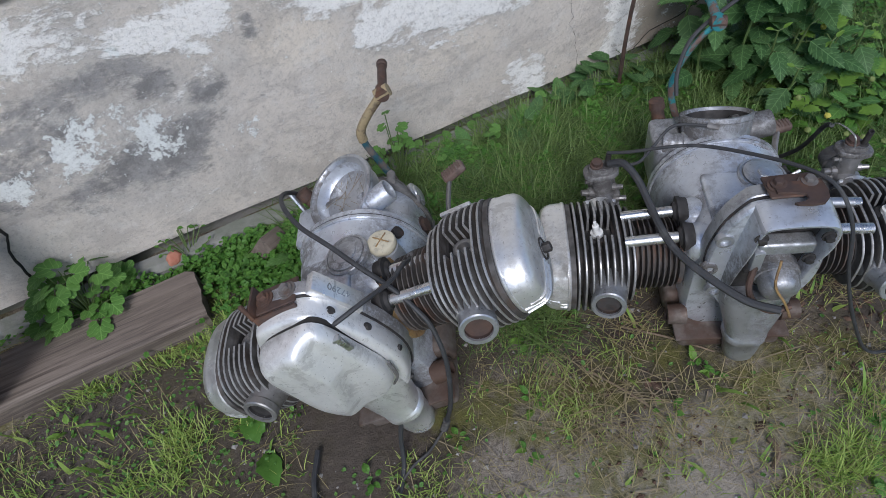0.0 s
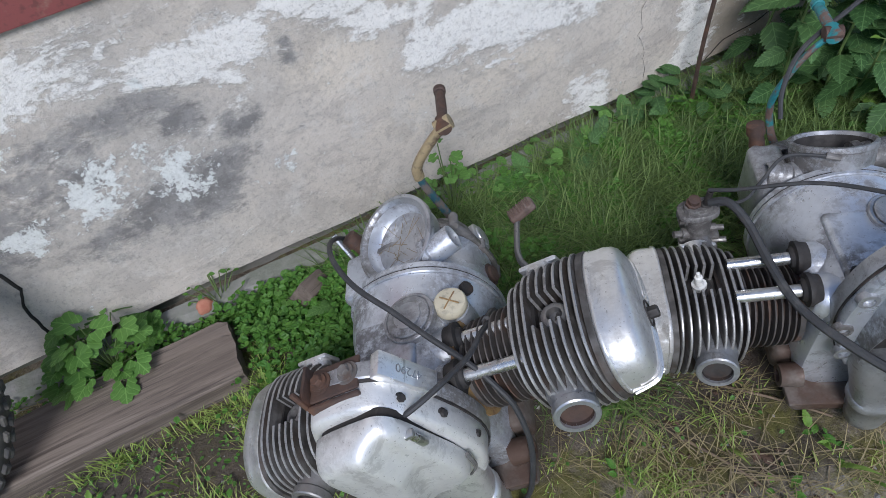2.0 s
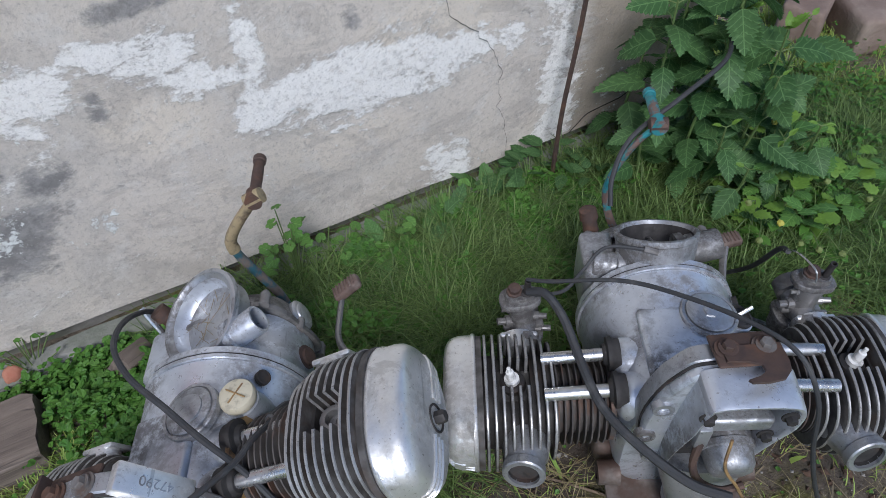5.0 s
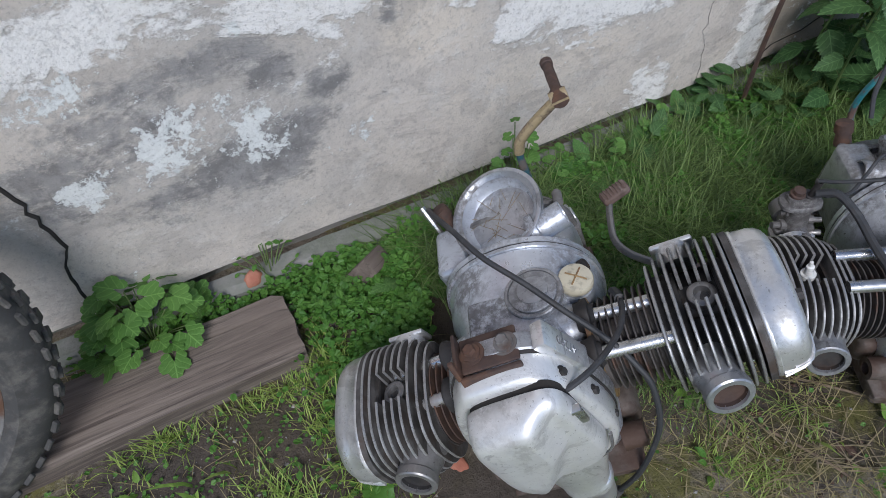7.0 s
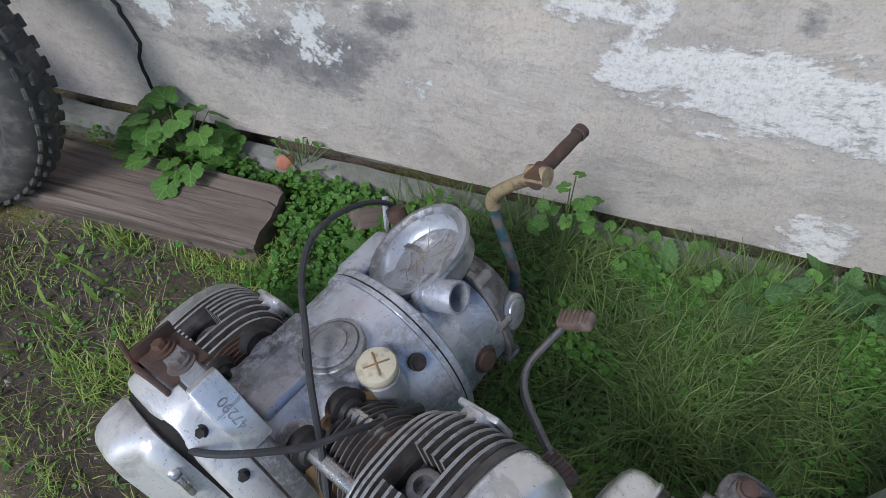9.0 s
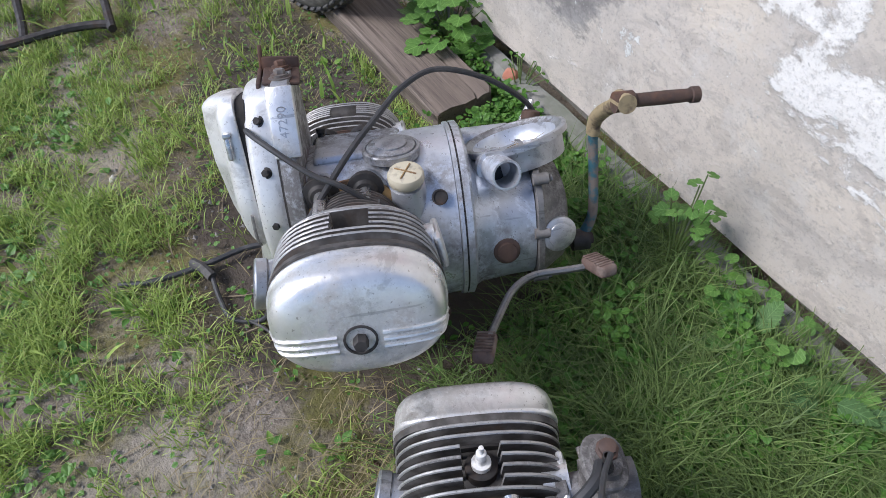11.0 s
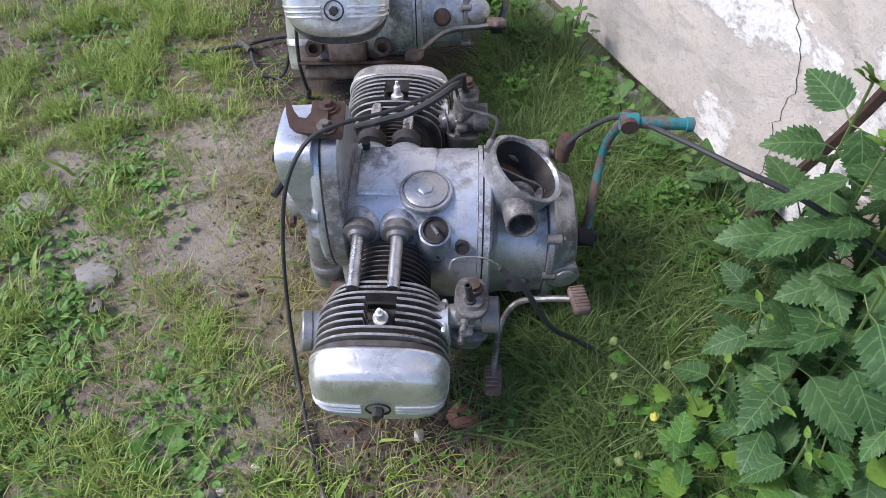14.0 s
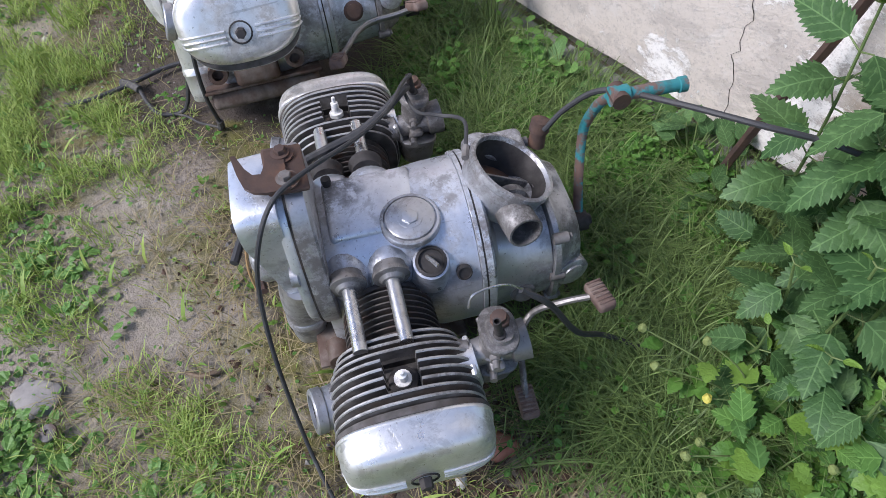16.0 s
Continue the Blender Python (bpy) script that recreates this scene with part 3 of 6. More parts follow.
    ring_loft(bm, rings)
    cover = part("valve_cover", bm, M["alu_clean"], root, "rounded aluminium valve cover with ribs", 60)
    for dz in (-0.006, -0.015, -0.024):
        pts = []
        for i in range(33):
            y = -0.0985 + 0.197 * i / 32
            k = ((abs(y) / 0.1) ** 2.5 + (abs(dz - 0.004) / 0.07) ** 2.5) ** 0.4
            d = float(np.interp(k, [q for _, q in reversed(dome)], [q for q, _ in reversed(dome)]))
            pts.append((X(d + 0.0004), y, AX + dz))
        keep = [p for p in pts if abs(p[1]) > 0.019]
        for half in ([p for p in keep if p[1] < 0], [p for p in keep if p[1] > 0]):
            bm = bmesh.new()
            tube(bm, half, 0.0024, 6, steps=2)
            part("cover_rib", bm, M["alu_clean"], cover)
    bm = bmesh.new()
    lathe(bm, (X(0.348), 0, AX - 0.012), (s, 0, 0), [(0, 0.019), (0.0068, 0.019), (0.0072, 0.0165), (0.004, 0.016)], 20)
    part("bolt_recess", bm, M["dark"], cover)
    bm = bmesh.new()
    bolt(bm, (X(0.352), 0, AX - 0.012), (s, 0, 0), 0.0088, 0.015, False)
    part("cover_bolt", bm, M["dark"], cover)
    # pushrod tubes and their seats
    for y in (-0.029, 0.031):
        a, b = V(X(0.106), y, AX + 0.082), V(X(0.205), y * 1.0, AX + 0.074)
        bm = bmesh.new()
        lathe(bm, a, b - a, [(0, 0.0098), ((b - a).length, 0.0098)], 16)
        tubeob = part("pushrod_tube", bm, M["chrome"], root, "bright steel pushrod tube")
        bm = bmesh.new()
        ax = (b - a).normalized()
        lathe(bm, a - ax * 0.016, ax, [(0, 0.022), (0.009, 0.0235), (0.012, 0.026), (0.018, 0.026), (0.02, 0.018), (0.025, 0.0145)], 22)
        part("tube_collar", bm, M["alu_dirty"] if s > 0 and carb else M["dark"], tubeob, "dark oily rubber collar")
    # exhaust port
    bm = bmesh.new()
    d = V(s * 0.16, -1, 0.22)
    lathe(bm, (X(0.234), -0.084, AX + 0.002), d, [(-0.02, 0.036), (0.004, 0.033), (0.014, 0.03), (0.026, 0.029), (0.028, 0.031), (0.04, 0.031), (0.042, 0.029), (0.042, 0.0225), (0.014, 0.021), (0.013, 0.0)], 28)
    part("exhaust_port", bm, M["alu_grey"] if carb or s > 0 else M["alu_dirty"], root, "open exhaust port stub")
    bm = bmesh.new()
    dn = d.normalized()
    lathe(bm, V(X(0.234), -0.084, AX + 0.002) + dn * 0.031, dn, [(0.0065, 0.0222), (0.001, 0.0218), (0.0005, 0.0)], 20, False, True)
    part("sooty_bore", bm, M["rust"] if not carb and s > 0 else M["dark"], root, "sooty rust-brown bore")
    # inlet
    bm = bmesh.new()
    box(bm, (-0.03, 0, -0.021), (0.03, 0.009, 0.021), 0.004, pose(X(0.232), 0.09 if carb else 0.098, AX + 0.03, 12, 0, 0))
    lathe(bm, (X(0.232), 0.07, AX + 0.028), (0, 1, 0.15), [(0, 0.026), (0.03, 0.024)], 20)
    part("inlet_flange", bm, M["alu_clean"], root, "bare inlet flange")
    if carb:
        before = set(root.children)
        carburettor(root, s)
        pivot = V(X(0.222), 0.082, AX + 0.035)
        for ob in set(root.children) - before:
            for v in ob.data.vertices:
                v.co = pivot + (v.co - pivot) * 1.22 - V(0, 0, 0.004)
            for kid in ob.children:
                for v in kid.data.vertices:
                    v.co = pivot + (v.co - pivot) * 1.22 - V(0, 0, 0.004)


def carburettor(root, s):
    """A small carburettor on the head's inlet: flange, slide chamber with a screwed cap, float bowl, jets and mouth."""
    cx, y0, z0 = s * 0.222, 0.082, AX + 0.035
    tilt = pose(cx, y0 + 0.034, z0, -6, s * 6, 0)
    bm = bmesh.new()
    lathe(bm, (cx, y0, z0), (0, 1, 0.1), [(0, 0.019), (0.01, 0.019), (0.012, 0.015), (0.036, 0.016), (0.052, 0.018), (0.054, 0.022), (0.074, 0.023), (0.075, 0.018), (0.03, 0.015), (0.029, 0)], 24)
    lathe(bm, tilt @ V(0, 0, -0.012), (s * 0.1, 0.1, 1), [(0, 0.015), (0.01, 0.0165), (0.012, 0.0185), (0.02, 0.0185), (0.022, 0.0165), (0.052, 0.0165), (0.053, 0.019), (0.058, 0.019)], 20)
    box(bm, (-0.027, -0.009, -0.004), (0.027, 0.009, 0.006), 0.004, tilt, 2)
    for dx, dz, L, r in ((-1, 0.012, 0.022, 0.0075), (1, 0.018, 0.02, 0.006), (-1, 0.034, 0.014, 0.005), (1, -0.006, 0.024, 0.0065)):
        lathe(bm, tilt @ V(dx * 0.012, -0.003, dz), (dx, -0.15, 0.1), [(0, r), (L * 0.5, r), (L * 0.52, r * 0.65), (L, r * 0.65)], 10)
    body = part("carburettor", bm, M["alu_dirty"], root, "dirty aluminium carburettor", 35)
    bm = bmesh.new()
    rings = []
    for z, k in ((-0.014, 0.9), (-0.016, 1.0), (-0.022, 1.0), (-0.024, 0.9), (-0.046, 0.86), (-0.053, 0.74), (-0.055, 0.4)):
        rings.append([tilt @ V(x * k, 0.004 + y * k, z) for x, y in oval(24, 0.025, 0.027, 3.0)])
    ring_loft(bm, rings)
    part("float_bowl", bm, M["alu_dirty"], body, "", 40)
    bm = bmesh.new()
    rings = []
    for z, k in ((0.045, 0.96), (0.046, 1.0), (0.052, 1.0), (0.0535, 0.95), (0.054, 0.72), (0.06, 0.66)):
        rings.append([tilt @ V(x * k, y * k, z) for x, y in oval(24, 0.027, 0.02, 2.6)])
    ring_loft(bm, rings)
    cap = part("chamber_cap", bm, M["alu_dirty"], body, "", 40)
    for dx in (-0.021, 0.021):
        bm = bmesh.new()
        bolt(bm, tilt @ V(dx, 0, 0.053), (0, 0, 1), 0.0042, 0.005, True)
        part("cap_screw", bm, M["bolt"], cap)
    bm = bmesh.new()
    lathe(bm, tilt @ V(-0.006, 0.002, 0.058), (0, -0.1, 1), [(0, 0.0105), (0.006, 0.0105), (0.007, 0.008), (0.013, 0.008), (0.014, 0.005)], 8)
    part("adjuster_nut", bm, M["rust"], body, "rusty adjuster nut")
    bm = bmesh.new()
    lathe(bm, tilt @ V(0.009, -0.002, 0.056), (0.02, -0.12, 1), [(0, 0.007), (0.006, 0.007), (0.007, 0.0045), (0.034, 0.0042), (0.034, 0.003), (0.026, 0.003)], 10)
    part("cable_pipe", bm, M["dark"], body)


def cup(root, center, normal, r, depth, flare, label, lining):
    """The round open air-cleaner mouth on the gearbox."""
    nrm = Vector(normal).normalized()
    bm = bmesh.new()
    c = Vector(center) - nrm * depth
    prof = [(0, r * 0.86), (depth * 0.5, r * (1 - 0.02 - flare)), (depth - 0.012, r * (1 - flare)), (depth - 0.01, r), (depth - 0.001, r), (depth, r - 0.002), (depth, r - 0.006), (depth - 0.002, r - 0.007)]
    prof += [(depth - 0.006, r * (1 - flare) - 0.007)]
    lathe(bm, c, nrm, prof, 44, True, False)
    ob = part("air_intake_cup", bm, M["alu_grey"], root, label)
    bm = bmesh.new()
    lathe(bm, c, nrm, [(depth - 0.006, r * (1 - flare) - 0.0071), (depth * 0.5, r * 0.8), (0.012, r * 0.7)], 44, False, False)
    part("cup_wall", bm, M["alu"] if lining is M["straw"] else M["dark"], ob, "grimy inner wall of the cup")
    bm = bmesh.new()
    lathe(bm, c + nrm * 0.011, nrm, [(0, r * 0.72), (0.002, r * 0.72), (0.004, r * 0.6), (0.004, 0)], 30)
    part("cup_floor", bm, M["alu_grey"] if lining is M["straw"] else lining, ob, "dirty floor of the cup")
    u = nrm.cross(V(1, 0, 0)).normalized()
    if lining is M["straw"]:
        rs = random.Random(8)
        bm = bmesh.new()
        for _ in range(24):
            a, q = rs.uniform(0, 6.28), r * 0.62 * math.sqrt(rs.random())
            p = c + nrm * rs.uniform(0.014, 0.02) + u * math.cos(a) * q + nrm.cross(u) * math.sin(a) * q
            d = (u * rs.uniform(-1, 1) + nrm.cross(u) * rs.uniform(-1, 1) + nrm * rs.uniform(-0.2, 0.3)) * 0.022
            tube(bm, [p - d, p + d], 0.0005, 4, curve=False)
        tagged(part("straw", bm, lining, ob, "dry straw"), kind="stuff")
        return ob
    bm = bmesh.new()
    box(bm, (-r * 0.62, -0.002, 0.012), (r * 0.62, 0.002, depth * 0.62), 0.001, Matrix.Translation(c) @ Matrix((u, nrm.cross(u), nrm)).transposed().to_4x4())
    part("baffle", bm, M["alu_dirty"], ob)
    return ob


def stub(root, a, d, r, length, mat):
    bm = bmesh.new()
    lathe(bm, a, d, [(0, r * 1.22), (0.012, r * 1.22), (0.014, r), (length - 0.002, r), (length, r - 0.001), (length, r - 0.004), (0.012, r - 0.005), (0.011, 0)], 26)
    ob = part("intake_stub", bm, mat, root, "short open intake pipe")
    bm = bmesh.new()
    dn = Vector(d).normalized()
    lathe(bm, Vector(a) + dn * 0.016, dn, [(0, r - 0.0052), (0.001, r - 0.0052)], 18)
    part("pipe_inside", bm, M["dark"], ob)


def bracket(root, ear):
    """Rusty steel mount on top of the front cover."""
    bm = bmesh.new()
    m = pose(0.022, -0.068, 0.424, -6, 0, 3) if ear else pose(0.008, -0.064, 0.412, -6, 4, 4)
    k = 0.86 if ear else 0.78
    box(bm, (-0.046 * k, -0.026, 0), (0.046 * k, 0.024, 0.006), 0.003, m)
    br = part("mounting_bracket", bm, M["rust"], root, "rusty steel mounting bracket")
    if ear:
        bm = bmesh.new()
        outline = [(0.04, 0.0), (0.04, -0.028), (0.036, -0.042), (0.026, -0.052), (0.006, -0.058), (-0.018, -0.062), (-0.02, -0.056), (-0.002, -0.048), (0.008, -0.04), (0.008, -0.03), (-0.006, -0.024), (-0.03, -0.022), (-0.03, 0.0)]
        a = [bm.verts.new(m @ V(x, y, 0.0105 + 0.5 * max(0, -y - 0.036) * max(0, 0.5 - x * 20))) for x, y in outline]
        f = bm.faces.new(a)
        ex = bmesh.ops.extrude_face_region(bm, geom=[f])
        for v in [g for g in ex["geom"] if isinstance(g, bmesh.types.BMVert)]:
            v.co += V(0, 0, -0.0045)
        part("hooked_ear", bm, M["rust"], br)
    else:
        bm = bmesh.new()
        box(bm, (-0.041, -0.03, -0.016), (-0.036, 0.024, 0.02), 0.0015, m)
        box(bm, (-0.04, -0.034, -0.018), (0.036, -0.028, 0.004), 0.002, m)
        box(bm, (-0.043, -0.032, 0.0), (-0.036, -0.026, 0.036), 0.002, m)
        part("bent_lug", bm, M["rust"], br)
    for x in (-0.026 * k, 0.026 * k):
        bm = bmesh.new()
        lathe(bm, m @ V(x, -0.002, 0.006), (0, 0, 1), [(0, 0.016), (0.002, 0.016), (0.0025, 0.012), (0.006, 0.012), (0.0065, 0.007)], 18)
        bolt(bm, m @ V(x, -0.002, 0.01), (0, 0, 1), 0.008, 0.009, False)
        part("bracket_bolt", bm, M["bolt"] if x > 0 else M["rust"], br)


def kick_lever(root, arm, peg, paints):
    """Kick-start lever: a bent flat arm with a folding peg."""
    bm = bmesh.new()
    tube(bm, arm, 0.0085, 10, 0.7, 0.0075)
    lever = part("kick_lever", bm, paints[0], root, "kick-start lever with chipped paint")
    bm = bmesh.new()
    lathe(bm, arm[0], (0, 1, 0), [(-0.03, 0.008), (-0.014, 0.008), (-0.013, 0.017), (0.013, 0.017), (0.014, 0.009), (0.02, 0.009)], 16)
    part("lever_boss", bm, M["dark"], lever)
    a, b = Vector(peg[0]), Vector(peg[1])
    d = b - a
    L = d.length
    bm = bmesh.new()
    lathe(bm, a, d, [(-0.012, 0.0135), (0.012, 0.0135), (0.016, 0.0088), (L * 0.55, 0.0092), (L - 0.012, 0.0085), (L - 0.011, 0.0108), (L - 0.001, 0.0108), (L, 0.009)], 14)
    p = part("kick_peg", bm, paints[1], lever, "folding foot peg")
    bm = bmesh.new()
    w = d.cross(V(0, 0, 1)).normalized()
    lathe(bm, a - w * 0.014, w, [(0, 0.0125), (0.028, 0.0125)], 14)
    part("peg_hinge", bm, paints[2], lever)
    return lever


def foot_pedal(root, path, ends):
    bm = bmesh.new()
    tube(bm, path, 0.0075, 8, 0.7)
    ped = part("gear_pedal", bm, M["alu_dirty"], root, "bent steel gear pedal")
    for c, d in ends:
        bm = bmesh.new()
        turn = Vector(d).to_track_quat("X", "Z").to_matrix().to_4x4()
        box(bm, (-0.026, -0.014, -0.009), (0.026, 0.014, 0.009), 0.006, Matrix.Translation(c) @ turn, 3)
        pad = part("pedal_rubber", bm, M["pedal"], ped, "worn brown pedal rubber")
        for k in range(7):
            bm = bmesh.new()
            box(bm, (-0.0225 + k * 0.0065, -0.012, 0.008), (-0.019 + k * 0.0065, 0.012, 0.0108), 0.001, Matrix.Translation(c) @ turn, 1)
            part("rubber_rib", bm, M["pedal"], pad)


def engine(kind):
    """A flat-twin motorcycle engine with its gearbox. x to one cylinder, y to the gearbox, z up."""
    root = new("motorcycle_engine")
    first = kind == "closed"
    bm = bmesh.new()
    ring_loft(bm, [sect(-0.07, 0.088, 0.055, 0.285, 4), sect(-0.06, 0.093, 0.045, 0.292, 4), sect(-0.03, 0.096, 0.04, 0.298, 3.6), sect(0.045, 0.097, 0.04, 0.301, 3.4),
                   sect(0.07, 0.101, 0.042, 0.303, 3.0), sect(0.092, 0.113, 0.045, 0.306, 2.5), sect(0.106, 0.121, 0.048, 0.309, 2.2), sect(0.155, 0.124, 0.05, 0.311, 2.12)])
    part("crankcase", bm, M["alu"], root, "silver-painted cast aluminium crankcase", 50)
    bm = bmesh.new()
    ring_loft(bm, [sect(0.1555, 0.121, 0.055, 0.308, 2.1), sect(0.1565, 0.1275, 0.046, 0.315, 2.15), sect(0.162, 0.1275, 0.046, 0.315, 2.15), sect(0.1624, 0.1245, 0.05, 0.312, 2.15), sect(0.1646, 0.1245, 0.05, 0.312, 2.15), sect(0.165, 0.1275, 0.046, 0.315, 2.15), sect(0.174, 0.1275, 0.046, 0.315, 2.15), sect(0.178, 0.121, 0.055, 0.309, 2.2)])
    part("bell_flange", bm, M["alu"], root, smooth=35)
    bm = bmesh.new()
    ring_loft(bm, [sect(0.1622, 0.1262, 0.048, 0.3137, 2.15), sect(0.1648, 0.1262, 0.048, 0.3137, 2.15)])
    part("gasket", bm, M["dark"], root, "dark oily gasket in the flange joint")
    for s in (-1, 1):
        for y in (-0.029, 0.031):
            bm = bmesh.new()
            lathe(bm, (s * 0.046, y, 0.25), (s, 0, 0.02), [(0, 0.04), (0.03, 0.038), (0.044, 0.034), (0.052, 0.028), (0.055, 0.02)], 22)
            part("tappet_boss", bm, M["alu"], root)
    bm = bmesh.new()
    box(bm, (-0.06, -0.04, 0.288), (0.05, 0.09, 0.305), 0.008, seg=3)
    part("top_pad", bm, M["alu"], root, smooth=40)
    # holes and bosses on the shoulder
    for s in (1,):
        bm = bmesh.new()
        lathe(bm, (0.114, 0.131, 0.2515), (0.91, 0, 0.41), [(-0.006, 0.0112), (0.0016, 0.0112), (0.0022, 0.0092), (0.0003, 0.009), (0.0, 0.0)], 20)
        part("inspection_hole", bm, M["dark"], root, "small round inspection hole")
    # oil pan
    bm = bmesh.new()
    box(bm, (-0.095, -0.1, 0.012), (0.095, 0.125, 0.05), 0.012, seg=3)
    box(bm, (-0.104, -0.108, 0.05), (0.104, 0.133, 0.058), 0.003)
    for s in (-1, 1):
        box(bm, (s * 0.1 - 0.018, -0.04, 0.055), (s * 0.1 + 0.018, 0.05, 0.11), 0.012, seg=3)
        for y in (-0.07, 0.085):
            lathe(bm, (s * 0.085, y, 0.09), (s, 0, 0), [(0, 0.021), (0.034, 0.019), (0.035, 0.011), (0.02, 0.0105), (0.019, 0)], 18)
    part("oil_pan", bm, M["pan"], root, "oil-stained sump", 35)
    # top caps
    bm = bmesh.new()
    lathe(bm, (0.043, 0.073, 0.297), (0.1, 0, 1), [(0, 0.042), (0.01, 0.042), (0.0115, 0.0405), (0.0115, 0.037), (0.0095, 0.0365), (0.0095, 0.035), (0.013, 0.0345), (0.0145, 0.032), (0.015, 0.0)], 36)
    capob = part("filler_cap", bm, M["alu_grey"], root, "round screwed inspection cap")
    bm = bmesh.new()
    if first:
        lathe(bm, (0.045, 0.073, 0.313), (0.1, 0, 1), [(-0.004, 0.022), (0.001, 0.022), (0.002, 0.018)], 26)
    else:
        bolt(bm, (0.045, 0.073, 0.311), (0.1, 0, 1), 0.012, 0.005, True)
    part("cap_nut", bm, M["alu_grey"], capob)
    bm = bmesh.new()
    o, ax = V(0.094, 0.088, 0.26), V(0.35, 0, 1)
    lathe(bm, o - ax * 0.03, ax, [(0, 0.034), (0.02, 0.03), (0.038, 0.026), (0.044, 0.025), (0.045, 0.02)], 24)
    boss = part("filler_neck", bm, M["alu"], root)
    bm = bmesh.new()
    axn = ax.normalized()
    if first:
        top = o + axn * 0.016
        lathe(bm, top, ax, [(0, 0.0235), (0.004, 0.0255), (0.012, 0.0255), (0.016, 0.0235), (0.0175, 0.019), (0.018, 0)], 26)
        cap2 = part("oil_cap", bm, M["cream"], boss, "cream plastic oil cap with a cross")
        for a in (0.3, 1.9):
            bm = bmesh.new()
            u = axn.orthogonal().normalized()
            w = axn.cross(u)
            d = u * math.cos(a) + w * math.sin(a)
            tube(bm, [top + axn * 0.0182 - d * 0.016, top + axn * 0.0185, top + axn * 0.0182 + d * 0.016], 0.0012, 6, steps=2)
            part("cap_groove", bm, M["gold"], cap2)
    else:
        lathe(bm, o + axn * 0.014, ax, [(0, 0.022), (0.004, 0.022), (0.005, 0.018), (0.001, 0.017)], 24)
        cap2 = part("oil_cap", bm, M["dark"], boss, "black oil cap with a dipstick tab")
        bm = bmesh.new()
        tube(bm, [o + axn * 0.015 + V(-0.012, -0.006, 0), o + axn * 0.024, o + axn * 0.03 + V(0.014, 0.006, 0)], 0.0032, 8, 0.6, steps=3)
        part("dipstick_tab", bm, M["chrome"], cap2)
    bm = bmesh.new()
    lathe(bm, (-0.05, -0.03, 0.298), (-0.1, 0, 1), [(0, 0.006), (0.012, 0.006), (0.013, 0.0075), (0.019, 0.007)], 10)
    part("breather_bolt", bm, M["dark"], root)
    # gearbox
    bm = bmesh.new()
    lid = 0.258 if first else 0.262
    gm = M["alu"] if first else M["alu_grey"]
    ring_loft(bm, [sect(0.176, 0.115, 0.06, 0.3 if not first else 0.296, 2.4), sect(0.188, 0.11, 0.065, lid + 0.014, 2.3), sect(0.235, 0.106, 0.07, lid, 2.25), sect(0.268, 0.102, 0.075, lid, 2.6)])
    part("gearbox", bm, gm, root, "ribbed aluminium gearbox", 40)
    bm = bmesh.new()
    ring_loft(bm, [sect(0.2695, 0.102, 0.075, lid + 0.002, 3.4), sect(0.271, 0.107, 0.07, lid + 0.007, 3.4), sect(0.279, 0.107, 0.07, lid + 0.007, 3.4), sect(0.284, 0.102, 0.078, lid, 3.2), sect(0.316, 0.088, 0.095, lid - 0.015, 2.8), sect(0.322, 0.075, 0.11, lid - 0.03, 2.6)])
    rear = part("gearbox_cover", bm, M["alu_dirty"] if first else M["alu_grey"], root, "", 40)
    for x, z in ((0.1, 0.26), (0.105, 0.17), (0.09, 0.09), (-0.1, 0.26), (-0.105, 0.17), (-0.09, 0.09), (0.0, 0.27)):
        bm = bmesh.new()
        lathe(bm, (x * 0.97, 0.265, min(z, lid - 0.005)), (0, 1, 0), [(0, 0.0085), (0.022, 0.0085), (0.023, 0.006)], 10)
        bolt(bm, (x * 0.97, 0.288, min(z, lid - 0.005)), (0, 1, 0), 0.0055, 0.005, False)
        part("cover_screw", bm, M["bolt"], rear)
    bm = bmesh.new()
    lathe(bm, (0.096, 0.302, 0.163), (1, 0.2, 0.05), [(-0.02, 0.027), (0.004, 0.027), (0.006, 0.024), (0.0065, 0.019), (0.009, 0.0185), (0.01, 0.016)], 20)
    part("shaft_cap", bm, M["alu_grey"], rear, "round cap over the pedal shaft")
    bm = bmesh.new()
    lathe(bm, (0.105, 0.222, 0.151), (1, 0, 0.05), [(-0.005, 0.02), (0.004, 0.02), (0.005, 0.0145), (0.01, 0.014)], 18)
    part("side_plug", bm, M["rust"] if first else M["bolt"], root, "rusty threaded plug")
    bm = bmesh.new()
    box(bm, (-0.118, 0.182, 0.16), (-0.062, 0.279, lid + 0.016), 0.012, seg=3)
    part("selector_housing", bm, gm, root, "raised housing on the gearbox flank")
    bm = bmesh.new()
    lathe(bm, (-0.09, 0.3, lid - 0.01), (-0.2, 0.2, 1), [(0, 0.014), (0.025, 0.012), (0.027, 0.016), (0.045, 0.015), (0.047, 0.009)], 14)
    part("breather_cap", bm, M["rust"], root, "rusty breather cap")
    # mouth and intake pipes
    if first:
        cup(root, (0.001, 0.258, 0.291), (-0.12, -0.2, 0.966), 0.08, 0.042, 0.1, "flared aluminium air-cleaner cup full of dry straw", M["straw"])
        stub(root, (0.048, 0.216, 0.262), (1, 0.2, 0.1), 0.0225, 0.058, M["alu"])
    else:
        cup(root, (-0.001, 0.234, 0.317), (0.0, 0.5, 0.86), 0.067, 0.062, 0.03, "round aluminium air-cleaner cup, open and rusty inside", M["rust"])
        stub(root, (0.032, 0.214, 0.283), (1, 0.12, 0.14), 0.0255, 0.07, M["alu_dirty"])
